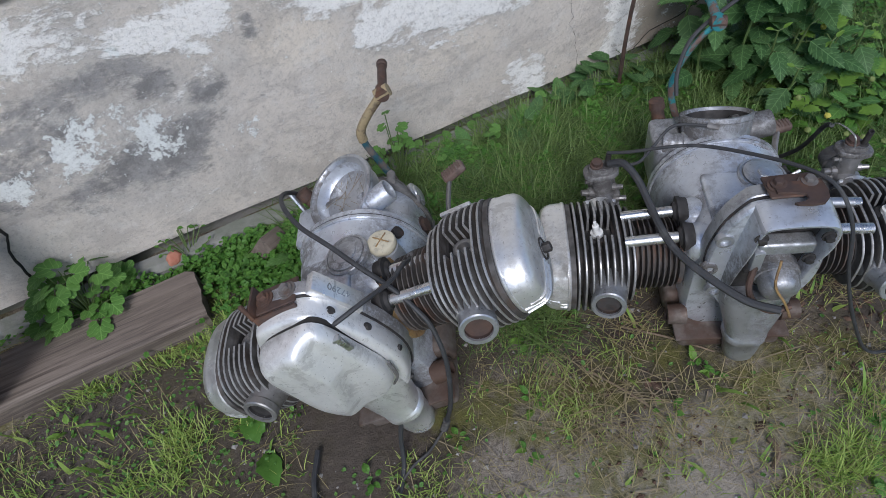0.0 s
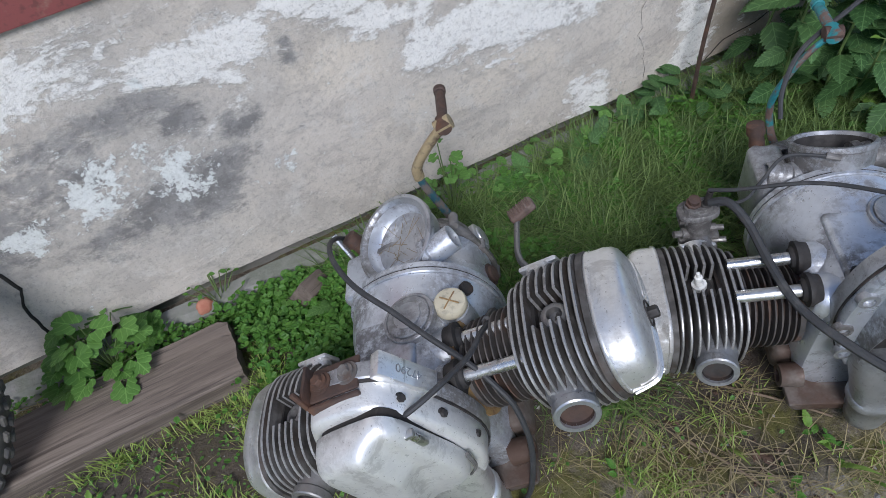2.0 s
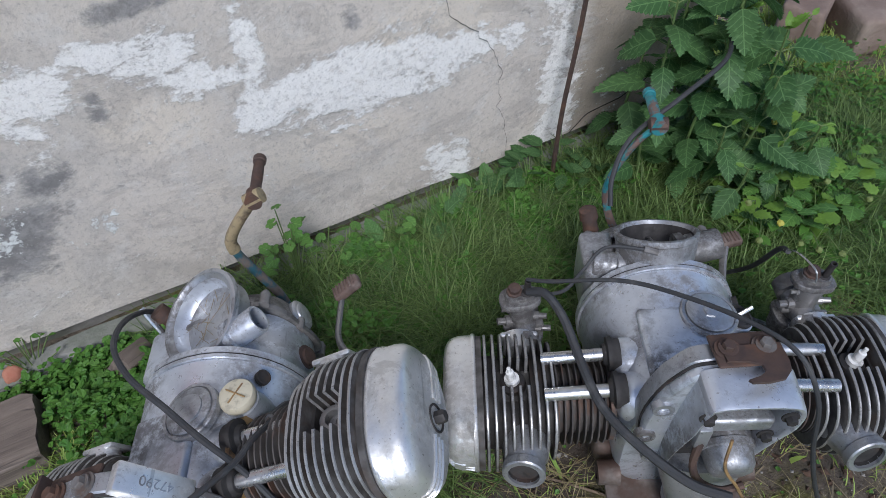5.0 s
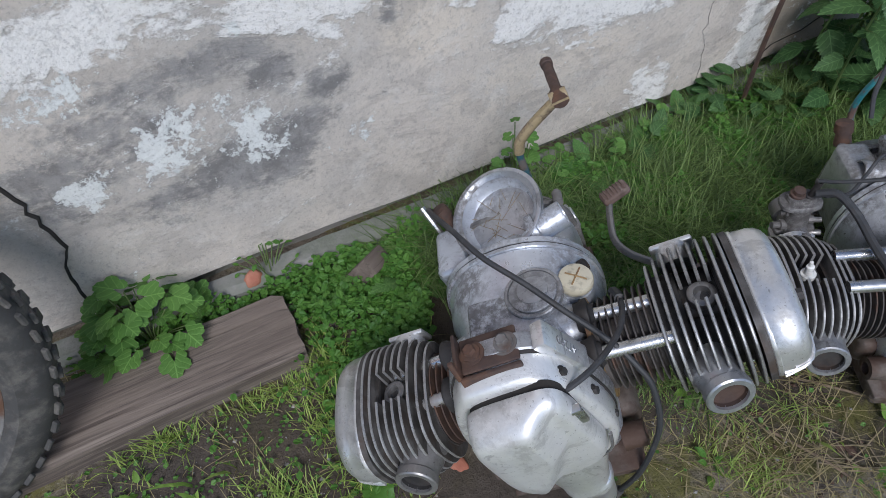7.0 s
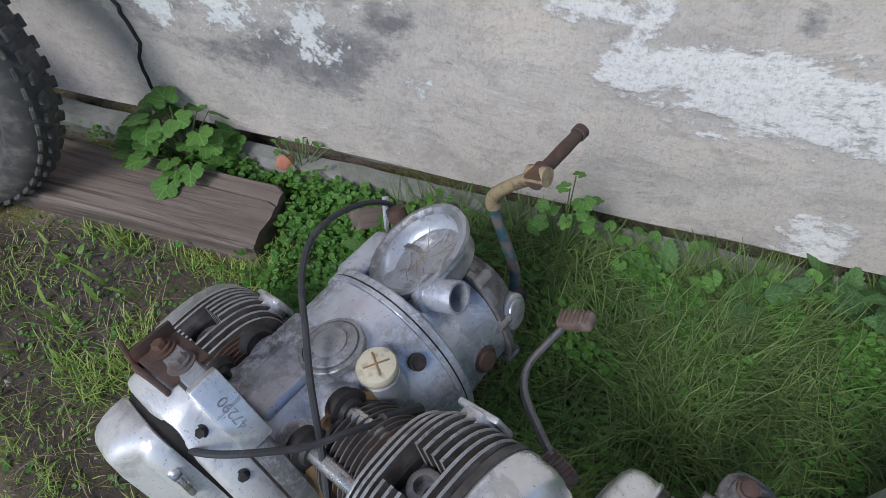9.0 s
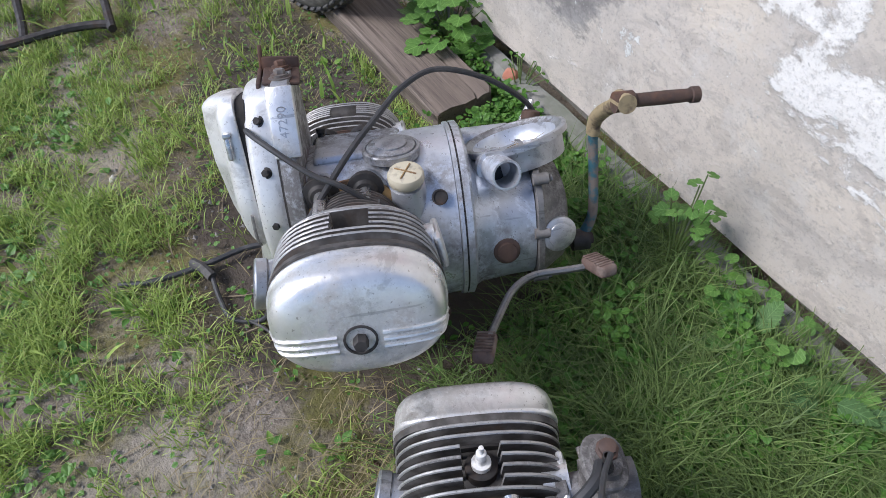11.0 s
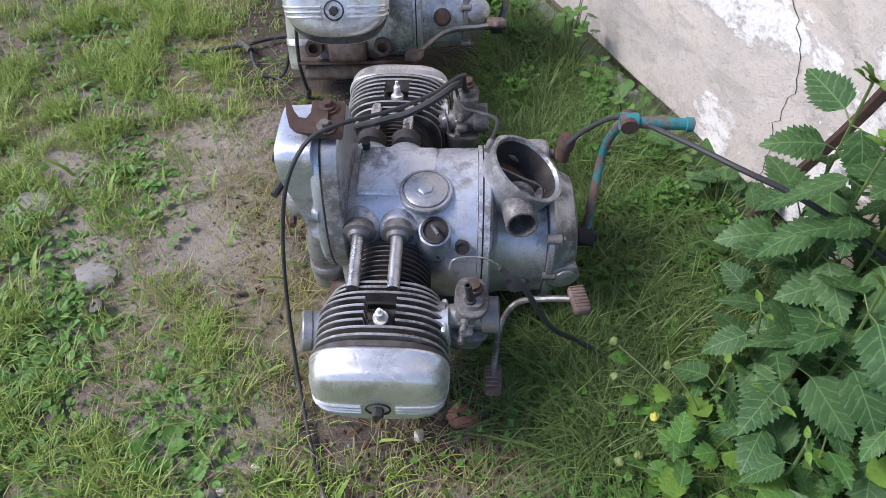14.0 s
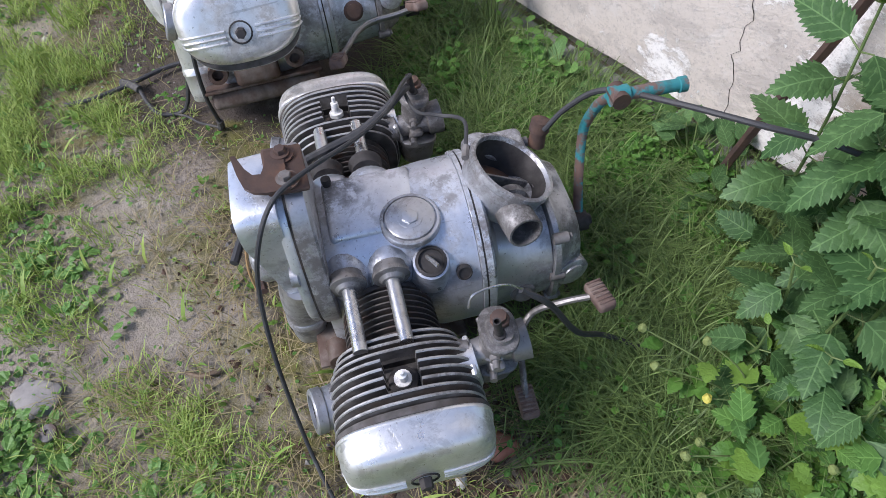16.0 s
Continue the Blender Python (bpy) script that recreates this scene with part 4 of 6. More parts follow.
        stub(root, (-0.055, 0.2, 0.268), (-1, 0.12, 0.1), 0.0225, 0.05, M["alu_grey"])
    # front cover
    bm = bmesh.new()
    ring_loft(bm, [front_ring(-0.05, 0.97), front_ring(-0.053, 1.0), front_ring(-0.074, 1.0), front_ring(-0.077, 0.98)])
    part("front_flange", bm, M["alu_grey"], root, "flange of the timing case", 40)
    bm = bmesh.new()
    ring_loft(bm, [front_ring(-0.0762, 0.988), front_ring(-0.0792, 0.984)])
    part("case_gasket", bm, M["dark"], root, "dark gasket of the timing case")
    if first:
        bm = bmesh.new()
        ring_loft(bm, [front_ring(-0.0775, 0.955), front_ring(-0.08, 0.968), front_ring(-0.108, 0.955), front_ring(-0.114, 0.935), front_ring(-0.117, 0.89)])
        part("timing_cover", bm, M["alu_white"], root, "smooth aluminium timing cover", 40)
        shield = rounded([(-0.046, 0.32), (-0.044, 0.384), (-0.026, 0.4), (0.04, 0.408), (0.07, 0.406), (0.082, 0.38), (0.086, 0.32), (0.094, 0.25), (0.078, 0.2), (0.03, 0.16), (-0.022, 0.166), (-0.048, 0.24)], 3)
        base = lambda z: -0.1185 - 0.007 * max(0.0, (z - 0.17) / 0.24) ** 2

        def lid_ring(k, lift):
            out = []
            for x, z in shield:
                px, pz = 0.018 + (x - 0.018) * k, 0.29 + (z - 0.29) * k
                side = min(1.0, max(0.0, (px - 0.03 + 0.4 * max(0.0, 0.31 - pz)) / 0.032))
                low = min(1.0, max(0.0, (0.245 - pz) / 0.085))
                high = 0.053 - 0.024 * side * side * (3 - 2 * side) - 0.008 * low * low * (3 - 2 * low)
                out.append((px, base(pz) - high * lift, pz))
            return out
        # dark slab added inside the open slit to give it shade
        inside = bmesh.new()
        ring_loft(inside, [[(x, y0, z) for x, _, z in lid_ring(0.95, 0)] for y0 in (-0.112, -0.124)])
        part("gap_packing", inside, M["crack"], root, "dark fill for the shaded gap behind the front cover")
        bm = bmesh.new()
        ring_loft(bm, [lid_ring(0.975, 0.0), lid_ring(1.0, 0.04), lid_ring(1.0, 0.3), lid_ring(0.985, 0.55), lid_ring(0.955, 0.75), lid_ring(0.91, 0.88), *(lid_ring(0.86 - 0.06 * k, 0.96 + 0.06 * min(1.0, k / 4)) for k in range(14))])
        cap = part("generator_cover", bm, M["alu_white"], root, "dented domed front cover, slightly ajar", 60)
        bm = bmesh.new()
        box(bm, (-0.006, -0.004, -0.016), (0.006, 0.004, 0.016), 0.003, pose(0.0855, -0.139, 0.345, 0, -3, 8), 3)
        box(bm, (-0.007, -0.0055, 0.014), (0.008, 0.0055, 0.021), 0.002, pose(0.084, -0.139, 0.345, 0, -3, 8))
        part("cover_lug", bm, M["chrome"], cap, "bright worn clip pocket")
        bm = bmesh.new()
        tube(bm, [(0.0965, -0.128, 0.25), (0.088, -0.13, 0.212), (0.07, -0.131, 0.193)], 0.0035, 6, 0.5)
        part("bent_edge", bm, M["alu_dirty"], cap)
        for x, z, d in ((0.0785, 0.375, (0.8, -0.2, 0.4)), (0.098, 0.31, (0.95, -0.2, 0.2)), (0.103, 0.235, (0.95, -0.2, -0.1)), (0.07, 0.15, (0.6, -0.3, -0.6))):
            bm = bmesh.new()
            bolt(bm, (x, -0.096, z), d, 0.0055, 0.007)
            part("case_screw", bm, M["dark"], root)
    else:
        hood = rounded([(-0.036, 0.408), (-0.02, 0.42), (0.06, 0.42), (0.082, 0.408), (0.084, 0.375), (0.07, 0.3), (0.062, 0.2), (0.03, 0.165), (-0.03, 0.165), (-0.05, 0.2), (-0.05, 0.27), (-0.042, 0.35)], 2)
        hood_ring = lambda y, k: [(0.016 + (x - 0.016) * k, y + 0.16 * max(0.0, 0.36 - z) * (y < -0.115), 0.295 + (z - 0.295) * k) for x, z in hood]
        bm = bmesh.new()
        ring_loft(bm, [front_ring(-0.0775, 0.955), front_ring(-0.08, 0.968), front_ring(-0.09, 0.962), front_ring(-0.094, 0.93)])
        part("timing_cover", bm, M["alu"], root, "timing case with its lid missing", 40)
        bm = bmesh.new()
        ring_loft(bm, [hood_ring(-0.088, 1.0), hood_ring(-0.126, 0.985), hood_ring(-0.137, 0.975), hood_ring(-0.141, 0.962), hood_ring(-0.1405, 0.93), hood_ring(-0.137, 0.9), hood_ring(-0.134, 0.89), hood_ring(-0.1, 0.87)], True, False)
        part("case_hood", bm, M["alu"], root, "arched open hood of the timing case", 45)
        bm = bmesh.new()
        ring_loft(bm, [hood_ring(-0.0985, 0.872), hood_ring(-0.1, 0.86)])
        part("hood_floor", bm, M["dark"], root, "dark floor of the timing case")
        bm = bmesh.new()
        box(bm, (-0.022, -0.128, 0.332), (0.062, -0.1, 0.358), 0.006, seg=3)
        box(bm, (-0.03, -0.134, 0.3), (-0.012, -0.1, 0.346), 0.004)
        part("inner_plate", bm, M["alu_grey"], root, "grey inner bearing plate")
        for x, y, z in ((-0.03, -0.136, 0.386), (0.064, -0.139, 0.388), (-0.03, -0.122, 0.3), (0.058, -0.126, 0.32)):
            bm = bmesh.new()
            bolt(bm, (x, y, z), (0, -1, 0), 0.007, 0.009)
            part("case_stud", bm, M["dark"], root)
        for x, z in ((-0.064, 0.335), (-0.076, 0.262), (-0.058, 0.2), (0.092, 0.3)):
            bm = bmesh.new()
            lathe(bm, (x, -0.088, z), (0, -1, 0), [(0, 0.015), (0.01, 0.014), (0.011, 0.0085), (0.004, 0.008), (0.003, 0)], 18)
            part("stud_socket", bm, M["alu_grey"], root, "raised boss with an empty screw hole")
        bm = bmesh.new()
        tube(bm, [(-0.02, -0.128, 0.315), (-0.026, -0.142, 0.275), (-0.012, -0.15, 0.238), (0.02, -0.154, 0.216), (0.05, -0.15, 0.222)], 0.0055, 8)
        part("rusty_link", bm, M["rust"], root, "rusty bent linkage")
        bm = bmesh.new()
        tube(bm, [(0.01, -0.14, 0.335), (0.008, -0.155, 0.29), (0.03, -0.163, 0.25), (0.052, -0.158, 0.2)], 0.0022, 6)
        part("thin_wire", bm, M["gold"], root, "thin yellowish wire")
        bm = bmesh.new()
        lathe(bm, (0.026, -0.09, 0.27), (0.0, -1, -0.18), [(0, 0.035), (0.02, 0.034), (0.021, 0.036), (0.03, 0.036), (0.031, 0.033), (0.052, 0.031), (0.06, 0.026), (0.063, 0.018), (0.064, 0.0)], 28)
        part("points_housing", bm, M["alu_grey"], root, "domed contact-breaker housing")
    # nose at the foot of the timing case
    bm = bmesh.new()
    rings = []
    for z, rx, ry, yy in ((0.215, 0.062, 0.034, -0.122), (0.17, 0.056, 0.038, -0.128), (0.13, 0.044, 0.036, -0.134), (0.1, 0.037, 0.032, -0.138), (0.098, 0.039, 0.034, -0.138), (0.086, 0.039, 0.034, -0.139), (0.084, 0.036, 0.032, -0.139), (0.05, 0.031, 0.029, -0.142), (0.03, 0.028, 0.026, -0.143), (0.026, 0.022, 0.02, -0.143)):
        rings.append([((0.02 if first else 0.012) + x, yy + y + 0.026, z) for x, y in oval(28, rx, ry, 2.4)])
    ring_loft(bm, rings)
    part("case_nose", bm, M["alu_clean"] if first else M["alu_grey"], root, "rounded nose of the timing case", 50)
    if first:
        m = pose(0.0855, -0.05, 0.372, 0, 72, 0)
        bm = bmesh.new()
        box(bm, (-0.047, -0.03, -0.012), (0.047, 0.005, 0.006), 0.003, m)
        pad = part("number_pad", bm, M["alu_clean"], root, "raised pad with a stamped number")
        font = bpy.data.curves.new("stamped_number", "FONT")
        font.body, font.size, font.extrude, font.align_x, font.align_y = "47290", 0.0165, 0.0003, "CENTER", "CENTER"
        tmp = bpy.data.objects.new("stamped_number", font)
        scene.collection.objects.link(tmp)
        me = bpy.data.meshes.new_from_object(tmp.evaluated_get(bpy.context.evaluated_depsgraph_get()))
        bpy.data.objects.remove(tmp)
        me.materials.clear()
        me.materials.append(M["alu_grey"])
        ob = new("stamped_number", me)
        ob.parent = pad
        ob.matrix_basis = m @ pose(0, -0.012, 0.0063, 0, 0, 180)
    bracket(root, not first)
    for s in (-1, 1):
        before = set(root.children)
        cylinder_side(root, s, not first)
        for ob in set(root.children) - before:
            if first and not ob.name.startswith("pushrod"):
                ob.location = (0.05, 0.0, 0.026) if s < 0 else (0.006, 0.014, 0.026)
            if not first and not ob.name.startswith("pushrod"):
                ob.location.y = 0.016 if s > 0 else 0.004
    return root


build_ground()
build_wall()

engine_a = engine("closed")
lever_a = kick_lever(engine_a, [(0.044, 0.35, 0.12), (0.046, 0.368, 0.16), (0.05, 0.368, 0.22), (0.056, 0.364, 0.28), (0.064, 0.362, 0.312)], [(0.155, 0.37, 0.369), (0.148, 0.472, 0.365)], (M["teal"], M["rust"], M["ochre"]))
bm = bmesh.new()
tube(bm, [(0.06, 0.362, 0.298), (0.07, 0.362, 0.32), (0.1, 0.364, 0.342), (0.148, 0.369, 0.366)], 0.0105, 10, 0.8)
part("lever_top", bm, M["ochre"], lever_a, "upper lever arm with peeling ochre paint")
foot_pedal(engine_a, [(0.165, 0.33, 0.142), (0.158, 0.3, 0.136), (0.155, 0.25, 0.132), (0.175, 0.215, 0.124), (0.22, 0.185, 0.11), (0.255, 0.165, 0.102)], [((0.178, 0.337, 0.148), (1, 0.3, 0.1)), ((0.264, 0.16, 0.1), (1, -0.3, 0))])
engine_a.matrix_world = pose(0.19, 0.646, 0.0365, 0, -24, -23.6)
tagged(engine_a, "scuffed silver flat-twin engine tipped onto one cylinder", "engine", "old engines")
engine_b = engine("open")
kick_lever(engine_b, [(0.0, 0.35, 0.15), (-0.03, 0.356, 0.19), (-0.05, 0.36, 0.24), (-0.058, 0.362, 0.3), (-0.037, 0.364, 0.36), (-0.012, 0.366, 0.4), (0.012, 0.367, 0.422)], [(0.012, 0.368, 0.425), (0.015, 0.461, 0.424)], (M["turquoise"], M["turquoise"], M["rust"]))
foot_pedal(engine_b, [(0.16, 0.306, 0.186), (0.15, 0.27, 0.17), (0.145, 0.225, 0.15), (0.17, 0.2, 0.125), (0.22, 0.19, 0.1), (0.245, 0.187, 0.084)], [((0.165, 0.318, 0.19), (1, 0.15, 0.1)), ((0.25, 0.187, 0.08), (1, 0, -0.2))])
engine_b.matrix_world = pose(0.7876, 0.5038, 0, 0, 0, -27)
tagged(engine_b, "grey flat-twin engine with carburettors standing upright on soil", "engine", "old engines")


# ---- cables ----
def cable(label, runs, category="cable"):
    """A cable as one thing: runs of (name, points, radius, material)."""
    root = new("cable")
    for name, pts, r, m in runs:
        bm = bmesh.new()
        tube(bm, pts, r, 8, steps=8)
        part(name, bm, m, root)
    return tagged(root, label, category)


cable("black control cable draped over a tipped engine", [
    ("sheath", [(0.135, 1.03, 0.22), (0.107, 1.015, 0.267), (0.085, 0.95, 0.33), (0.078, 0.865, 0.38), (0.09, 0.8, 0.385), (0.121, 0.738, 0.378), (0.149, 0.683, 0.366), (0.183, 0.625, 0.348), (0.203, 0.585, 0.326), (0.214, 0.559, 0.299), (0.216, 0.529, 0.234), (0.205, 0.52, 0.12), (0.19, 0.53, 0.03)], 0.0044, M["rubber"]),
    ("ferrule", [(0.191, 0.53, 0.035), (0.187, 0.531, 0.018), (0.18, 0.528, 0.008)], 0.0075, M["grey_rubber"]),
    ("bare_wire", [(0.182, 0.529, 0.01), (0.138, 0.501, 0.012), (0.1, 0.49, 0.012), (0.052, 0.463, 0.008)], 0.0028, M["grey_rubber"]),
    ("metal_end", [(0.1, 1.03, 0.262), (0.112, 1.0, 0.235), (0.12, 0.985, 0.215)], 0.0055, M["chrome"])])
cable("grey ignition wire with a rubber boot on an engine", [
    ("sheath", [(0.068, 0.58, 0.392), (0.078, 0.572, 0.404), (0.12, 0.58, 0.41), (0.179, 0.613, 0.388), (0.212, 0.645, 0.372), (0.25, 0.69, 0.325)], 0.004, M["rubber"]),
    ("rubber_boot", [(0.235, 0.675, 0.345), (0.255, 0.705, 0.31), (0.262, 0.715, 0.295)], 0.008, M["rubber"])])
cable("long black throttle cable hanging over an upright engine", [
    ("sheath", [(0.652, 0.72, 0.33), (0.674, 0.688, 0.346), (0.74, 0.615, 0.385), (0.78, 0.534, 0.412), (0.806, 0.445, 0.438), (0.818, 0.39, 0.436), (0.826, 0.35, 0.385), (0.83, 0.325, 0.3), (0.86, 0.3, 0.19), (0.92, 0.275, 0.06), (0.98, 0.262, 0.02), (1.05, 0.252, 0.014), (1.124, 0.245, 0.012)], 0.0032, M["rubber"]),
    ("metal_end", [(1.115, 0.246, 0.012), (1.14, 0.243, 0.012)], 0.0048, M["bolt"])])
cable("thick black rubber hose lying across an engine's pushrod tubes", [
    ("hose", [(0.65, 0.712, 0.31), (0.665, 0.689, 0.322), (0.67, 0.65, 0.31), (0.663, 0.602, 0.292), (0.652, 0.555, 0.284), (0.645, 0.505, 0.28), (0.655, 0.445, 0.275), (0.685, 0.375, 0.262), (0.72, 0.335, 0.258)], 0.0068, M["rubber"])])
cable("thin throttle cable between carburettor and gearbox", [
    ("sheath", [(0.655, 0.7, 0.312), (0.7, 0.69, 0.305), (0.74, 0.7, 0.318), (0.79, 0.71, 0.335), (0.84, 0.67, 0.34)], 0.003, M["rubber"]),
    ("joint", [(0.835, 0.675, 0.34), (0.85, 0.66, 0.338)], 0.0055, M["bolt"])])
cable("black cable with a coiled wire guard beside the kick lever", [
    ("sheath", [(0.868, 0.8, 0.31), (0.885, 0.825, 0.35), (0.93, 0.845, 0.4), (1.029, 0.85, 0.44), (1.13, 0.87, 0.46), (1.211, 0.93, 0.44), (1.3, 1.01, 0.38), (1.4, 1.08, 0.3), (1.46, 1.1, 0.2)], 0.0042, M["rubber"])])
cable("loose carburettor cable trailing into the grass", [
    ("wire", [(1.024, 0.51, 0.318), (1.024, 0.52, 0.338), (1.035, 0.56, 0.33), (1.05, 0.59, 0.3)], 0.0016, M["chrome"]),
    ("sheath", [(1.045, 0.58, 0.308), (1.07, 0.61, 0.27), (1.09, 0.66, 0.16), (1.1, 0.74, 0.06), (1.2, 0.8, 0.03), (1.3, 0.84, 0.03), (1.44, 0.88, 0.02)], 0.0045, M["rubber"])])
cable("black spark lead with a grey cap lying on soil", [
    ("lead", [(-0.13, 0.3, 0.012), (-0.102, 0.355, 0.014), (-0.086, 0.446, 0.016), (-0.081, 0.531, 0.016), (-0.05, 0.6, 0.02)], 0.0055, M["rubber"]),
    ("plug_cap", [(-0.1, 0.43, 0.02), (-0.075, 0.443, 0.02), (-0.05, 0.45, 0.018)], 0.0095, M["grey_rubber"]),
    ("second_lead", [(-0.05, 0.45, 0.016), (0.0, 0.445, 0.01), (0.05, 0.45, 0.01), (0.083, 0.494, 0.015), (0.1, 0.52, 0.08), (0.12, 0.53, 0.15)], 0.0045, M["rubber"])])


# ---- plank, wheel, bar and other large things ----
def plank():
    bm = bmesh.new()
    rings = []
    L0, L1 = -1.35, -0.165
    for i in range(60):
        x = L0 + (L1 - L0) * i / 59
        k = noise.noise((x * 3, 0.2, 0))
        y0, y1 = 0.995 + 0.004 * k + 0.02 * (x + 0.17), 1.148 + 0.006 * noise.noise((x * 4, 5, 0)) + 0.02 * (x + 0.17)
        end = max(0.0, (x - (L1 - 0.02)) / 0.02)
        y0, y1 = y0 + 0.006 * end, y1 - 0.012 * end
        top = 0.056 + 0.002 * noise.noise((x * 9, 2, 0))
        pts = [(y0, 0.004), (y0 - 0.001, top - 0.006), (y0 + 0.006, top)]
        pts += [(y0 + (y1 - y0) * t, top + 0.0022 * noise.noise((x * 5, t * 9, 3))) for t in (0.25, 0.5, 0.7, 0.72, 0.85)]
        pts += [(y1 - 0.006, top), (y1, top - 0.006), (y1, 0.004)]
        if x > -0.33:
            pts[6] = (pts[6][0], top - 0.006)
        rings.append([(x + 0.012 * end * noise.noise((q[0] * 40, 0, 9)), q[0], q[1]) for q in pts])
    ring_loft(bm, rings)
    tagged(part("plank", bm, M["wood"], smooth=25), "weathered grey wooden plank with a split end", "plank")


def wheel():
    root = new("spoked_wheel")
    R, W = 0.345, 0.047
    bm = bmesh.new()
    prof = []
    for k in range(15):
        a = math.pi * (0.0 + k / 14)
        prof.append((W * math.cos(a), R - 0.066 + 0.06 * math.sin(a) ** 0.7))
    prof += [(-W * 0.7, R - 0.083), (W * 0.7, R - 0.083)]
    lathe(bm, (0, 0, 0), (0, 1, 0), [(d, r) for d, r in prof] + [prof[0]], 72, False, False)
    tyre = part("tyre", bm, M["grey_rubber"], root, "dusty black tyre with block tread")
    blk = bmesh.new()
    box(blk, (-0.0105, -0.0085, -0.004), (0.0105, 0.0085, 0.0035), 0.0015, seg=1)
    bm_me = bpy.data.meshes.new("tread_block")
    blk.to_mesh(bm_me)
    blk.free()
    bm_me.materials.append(M["grey_rubber"])
    for i in range(56):
        for j, off in ((-1.5, 0), (-0.5, 0.5), (0.5, 0), (1.5, 0.5)):
            a = 2 * math.pi * (i + off) / 56
            b = math.radians(90 + j * 27)
            y, r = W * math.cos(b) * 0.98, R - 0.066 + 0.06 * math.sin(b) ** 0.7
            ob = new("tread_block", bm_me)
            ob.parent = tyre
            ob.matrix_basis = Matrix.Rotation(a, 4, "Y") @ pose(0, y, r, -(j * 27), 0, 0)
    bm = bmesh.new()
    lathe(bm, (0, 0, 0), (0, 1, 0), [(-0.034, 0.262), (-0.03, 0.268), (-0.026, 0.252), (-0.012, 0.243), (0.012, 0.243), (0.026, 0.252), (0.03, 0.268), (0.034, 0.262), (0.03, 0.25), (0.014, 0.236), (-0.014, 0.236), (-0.03, 0.25), (-0.034, 0.262)], 60, False, False)
    part("rim", bm, M["bolt"], root, "dull steel rim")
    bm = bmesh.new()
    lathe(bm, (0, 0, 0), (0, 1, 0), [(-0.06, 0.02), (-0.05, 0.06), (-0.035, 0.065), (-0.033, 0.04), (0.033, 0.04), (0.035, 0.065), (0.05, 0.06), (0.06, 0.02)], 28)
    part("hub", bm, M["dark"], root)
    sp = bmesh.new()
    tube(sp, [(0, 0, 0.058), (0, 0.0, 0.24)], 0.002, 6, curve=False)
    spoke = bpy.data.meshes.new("spoke")
    sp.to_mesh(spoke)
    sp.free()
    spoke.materials.append(M["bolt"])
    for i in range(36):
        ob = new("spoke", spoke)
        ob.parent = root
        ob.matrix_basis = Matrix.Rotation(2 * math.pi * i / 36, 4, "Y") @ pose(0, 0.03 if i % 2 else -0.03, 0, 8 if i % 2 else -8, 12 if i % 4 < 2 else -12, 0)
    root.matrix_world = pose(-0.835, 1.02, 0.335, -9, 0, 6)
    tagged(root, "spoked motorcycle wheel with a dusty block-tread tyre", "wheel")


def rusty_bar():
    bm = bmesh.new()
    tube(bm, [(0.995, 1.15, 0.0), (1.03, 1.175, 0.2), (1.085, 1.2, 0.45), (1.15, 1.235, 0.95)], 0.011, 6, 0.5)
    tagged(part("rusty_bar", bm, M["rust"]), "rusty flat iron bar leaning on the wall", "bar")


def tube_frame():
    root = new("tube_frame")
    z = 0.03
    for pts in ([(-0.92, 0.5, z), (-0.95, 0.49, z), (-0.985, 0.4, z), (-1.0, 0.25, z), (-1.02, 0.14, z), (-1.05, 0.11, z), (-1.3, 0.1, z + 0.05), (-1.7, 0.1, z + 0.2)],
                [(-1.0, 0.3, z), (-1.1, 0.31, z), (-1.3, 0.33, z + 0.05), (-1.7, 0.35, z + 0.2)],
                [(-0.93, 0.5, z), (-1.1, 0.52, z + 0.02), (-1.4, 0.55, z + 0.1), (-1.7, 0.58, z + 0.2)]):
        bm = bmesh.new()
        tube(bm, pts, 0.011, 8)
        part("tube_bar", bm, M["dark"], root)
    tagged(root, "dark bent tubular steel frame lying in grass", "frame")


def old_block(x, y, z, size, turn, tilt, seed):
    """A weathered clay block with knocked edges."""
    bm = bmesh.new()
    box(bm, tuple(-v / 2 for v in size), tuple(v / 2 for v in size), 0.012, seg=2)
    bmesh.ops.subdivide_edges(bm, edges=[e for e in bm.edges if e.calc_length() > 0.05], cuts=4, use_grid_fill=True)
    for v in bm.verts:
        v.co += V(*(noise.noise(v.co * 14 + V(seed, k * 3, 0)) * 0.008 for k in range(3)))
    ob = part("old_block", bm, M["block"], None, "", 50)
    ob.matrix_world = pose(x, y, z, tilt, 0, turn)
    tagged(ob, "weathered brown clay block lying in weeds", "block", "old blocks in a heap")


plank()
wheel()
rusty_bar()
tube_frame()
old_block(1.98, 1.34, 0.055, (0.14, 0.12, 0.13), 30, 0, 1)
old_block(2.12, 1.28, 0.06, (0.13, 0.26, 0.13), -20, 8, 2)
old_block(2.14, 1.46, 0.16, (0.25, 0.13, 0.1), 25, -6, 3)
old_block(2.3, 1.4, 0.06, (0.25, 0.14, 0.13), 10, 0, 4)


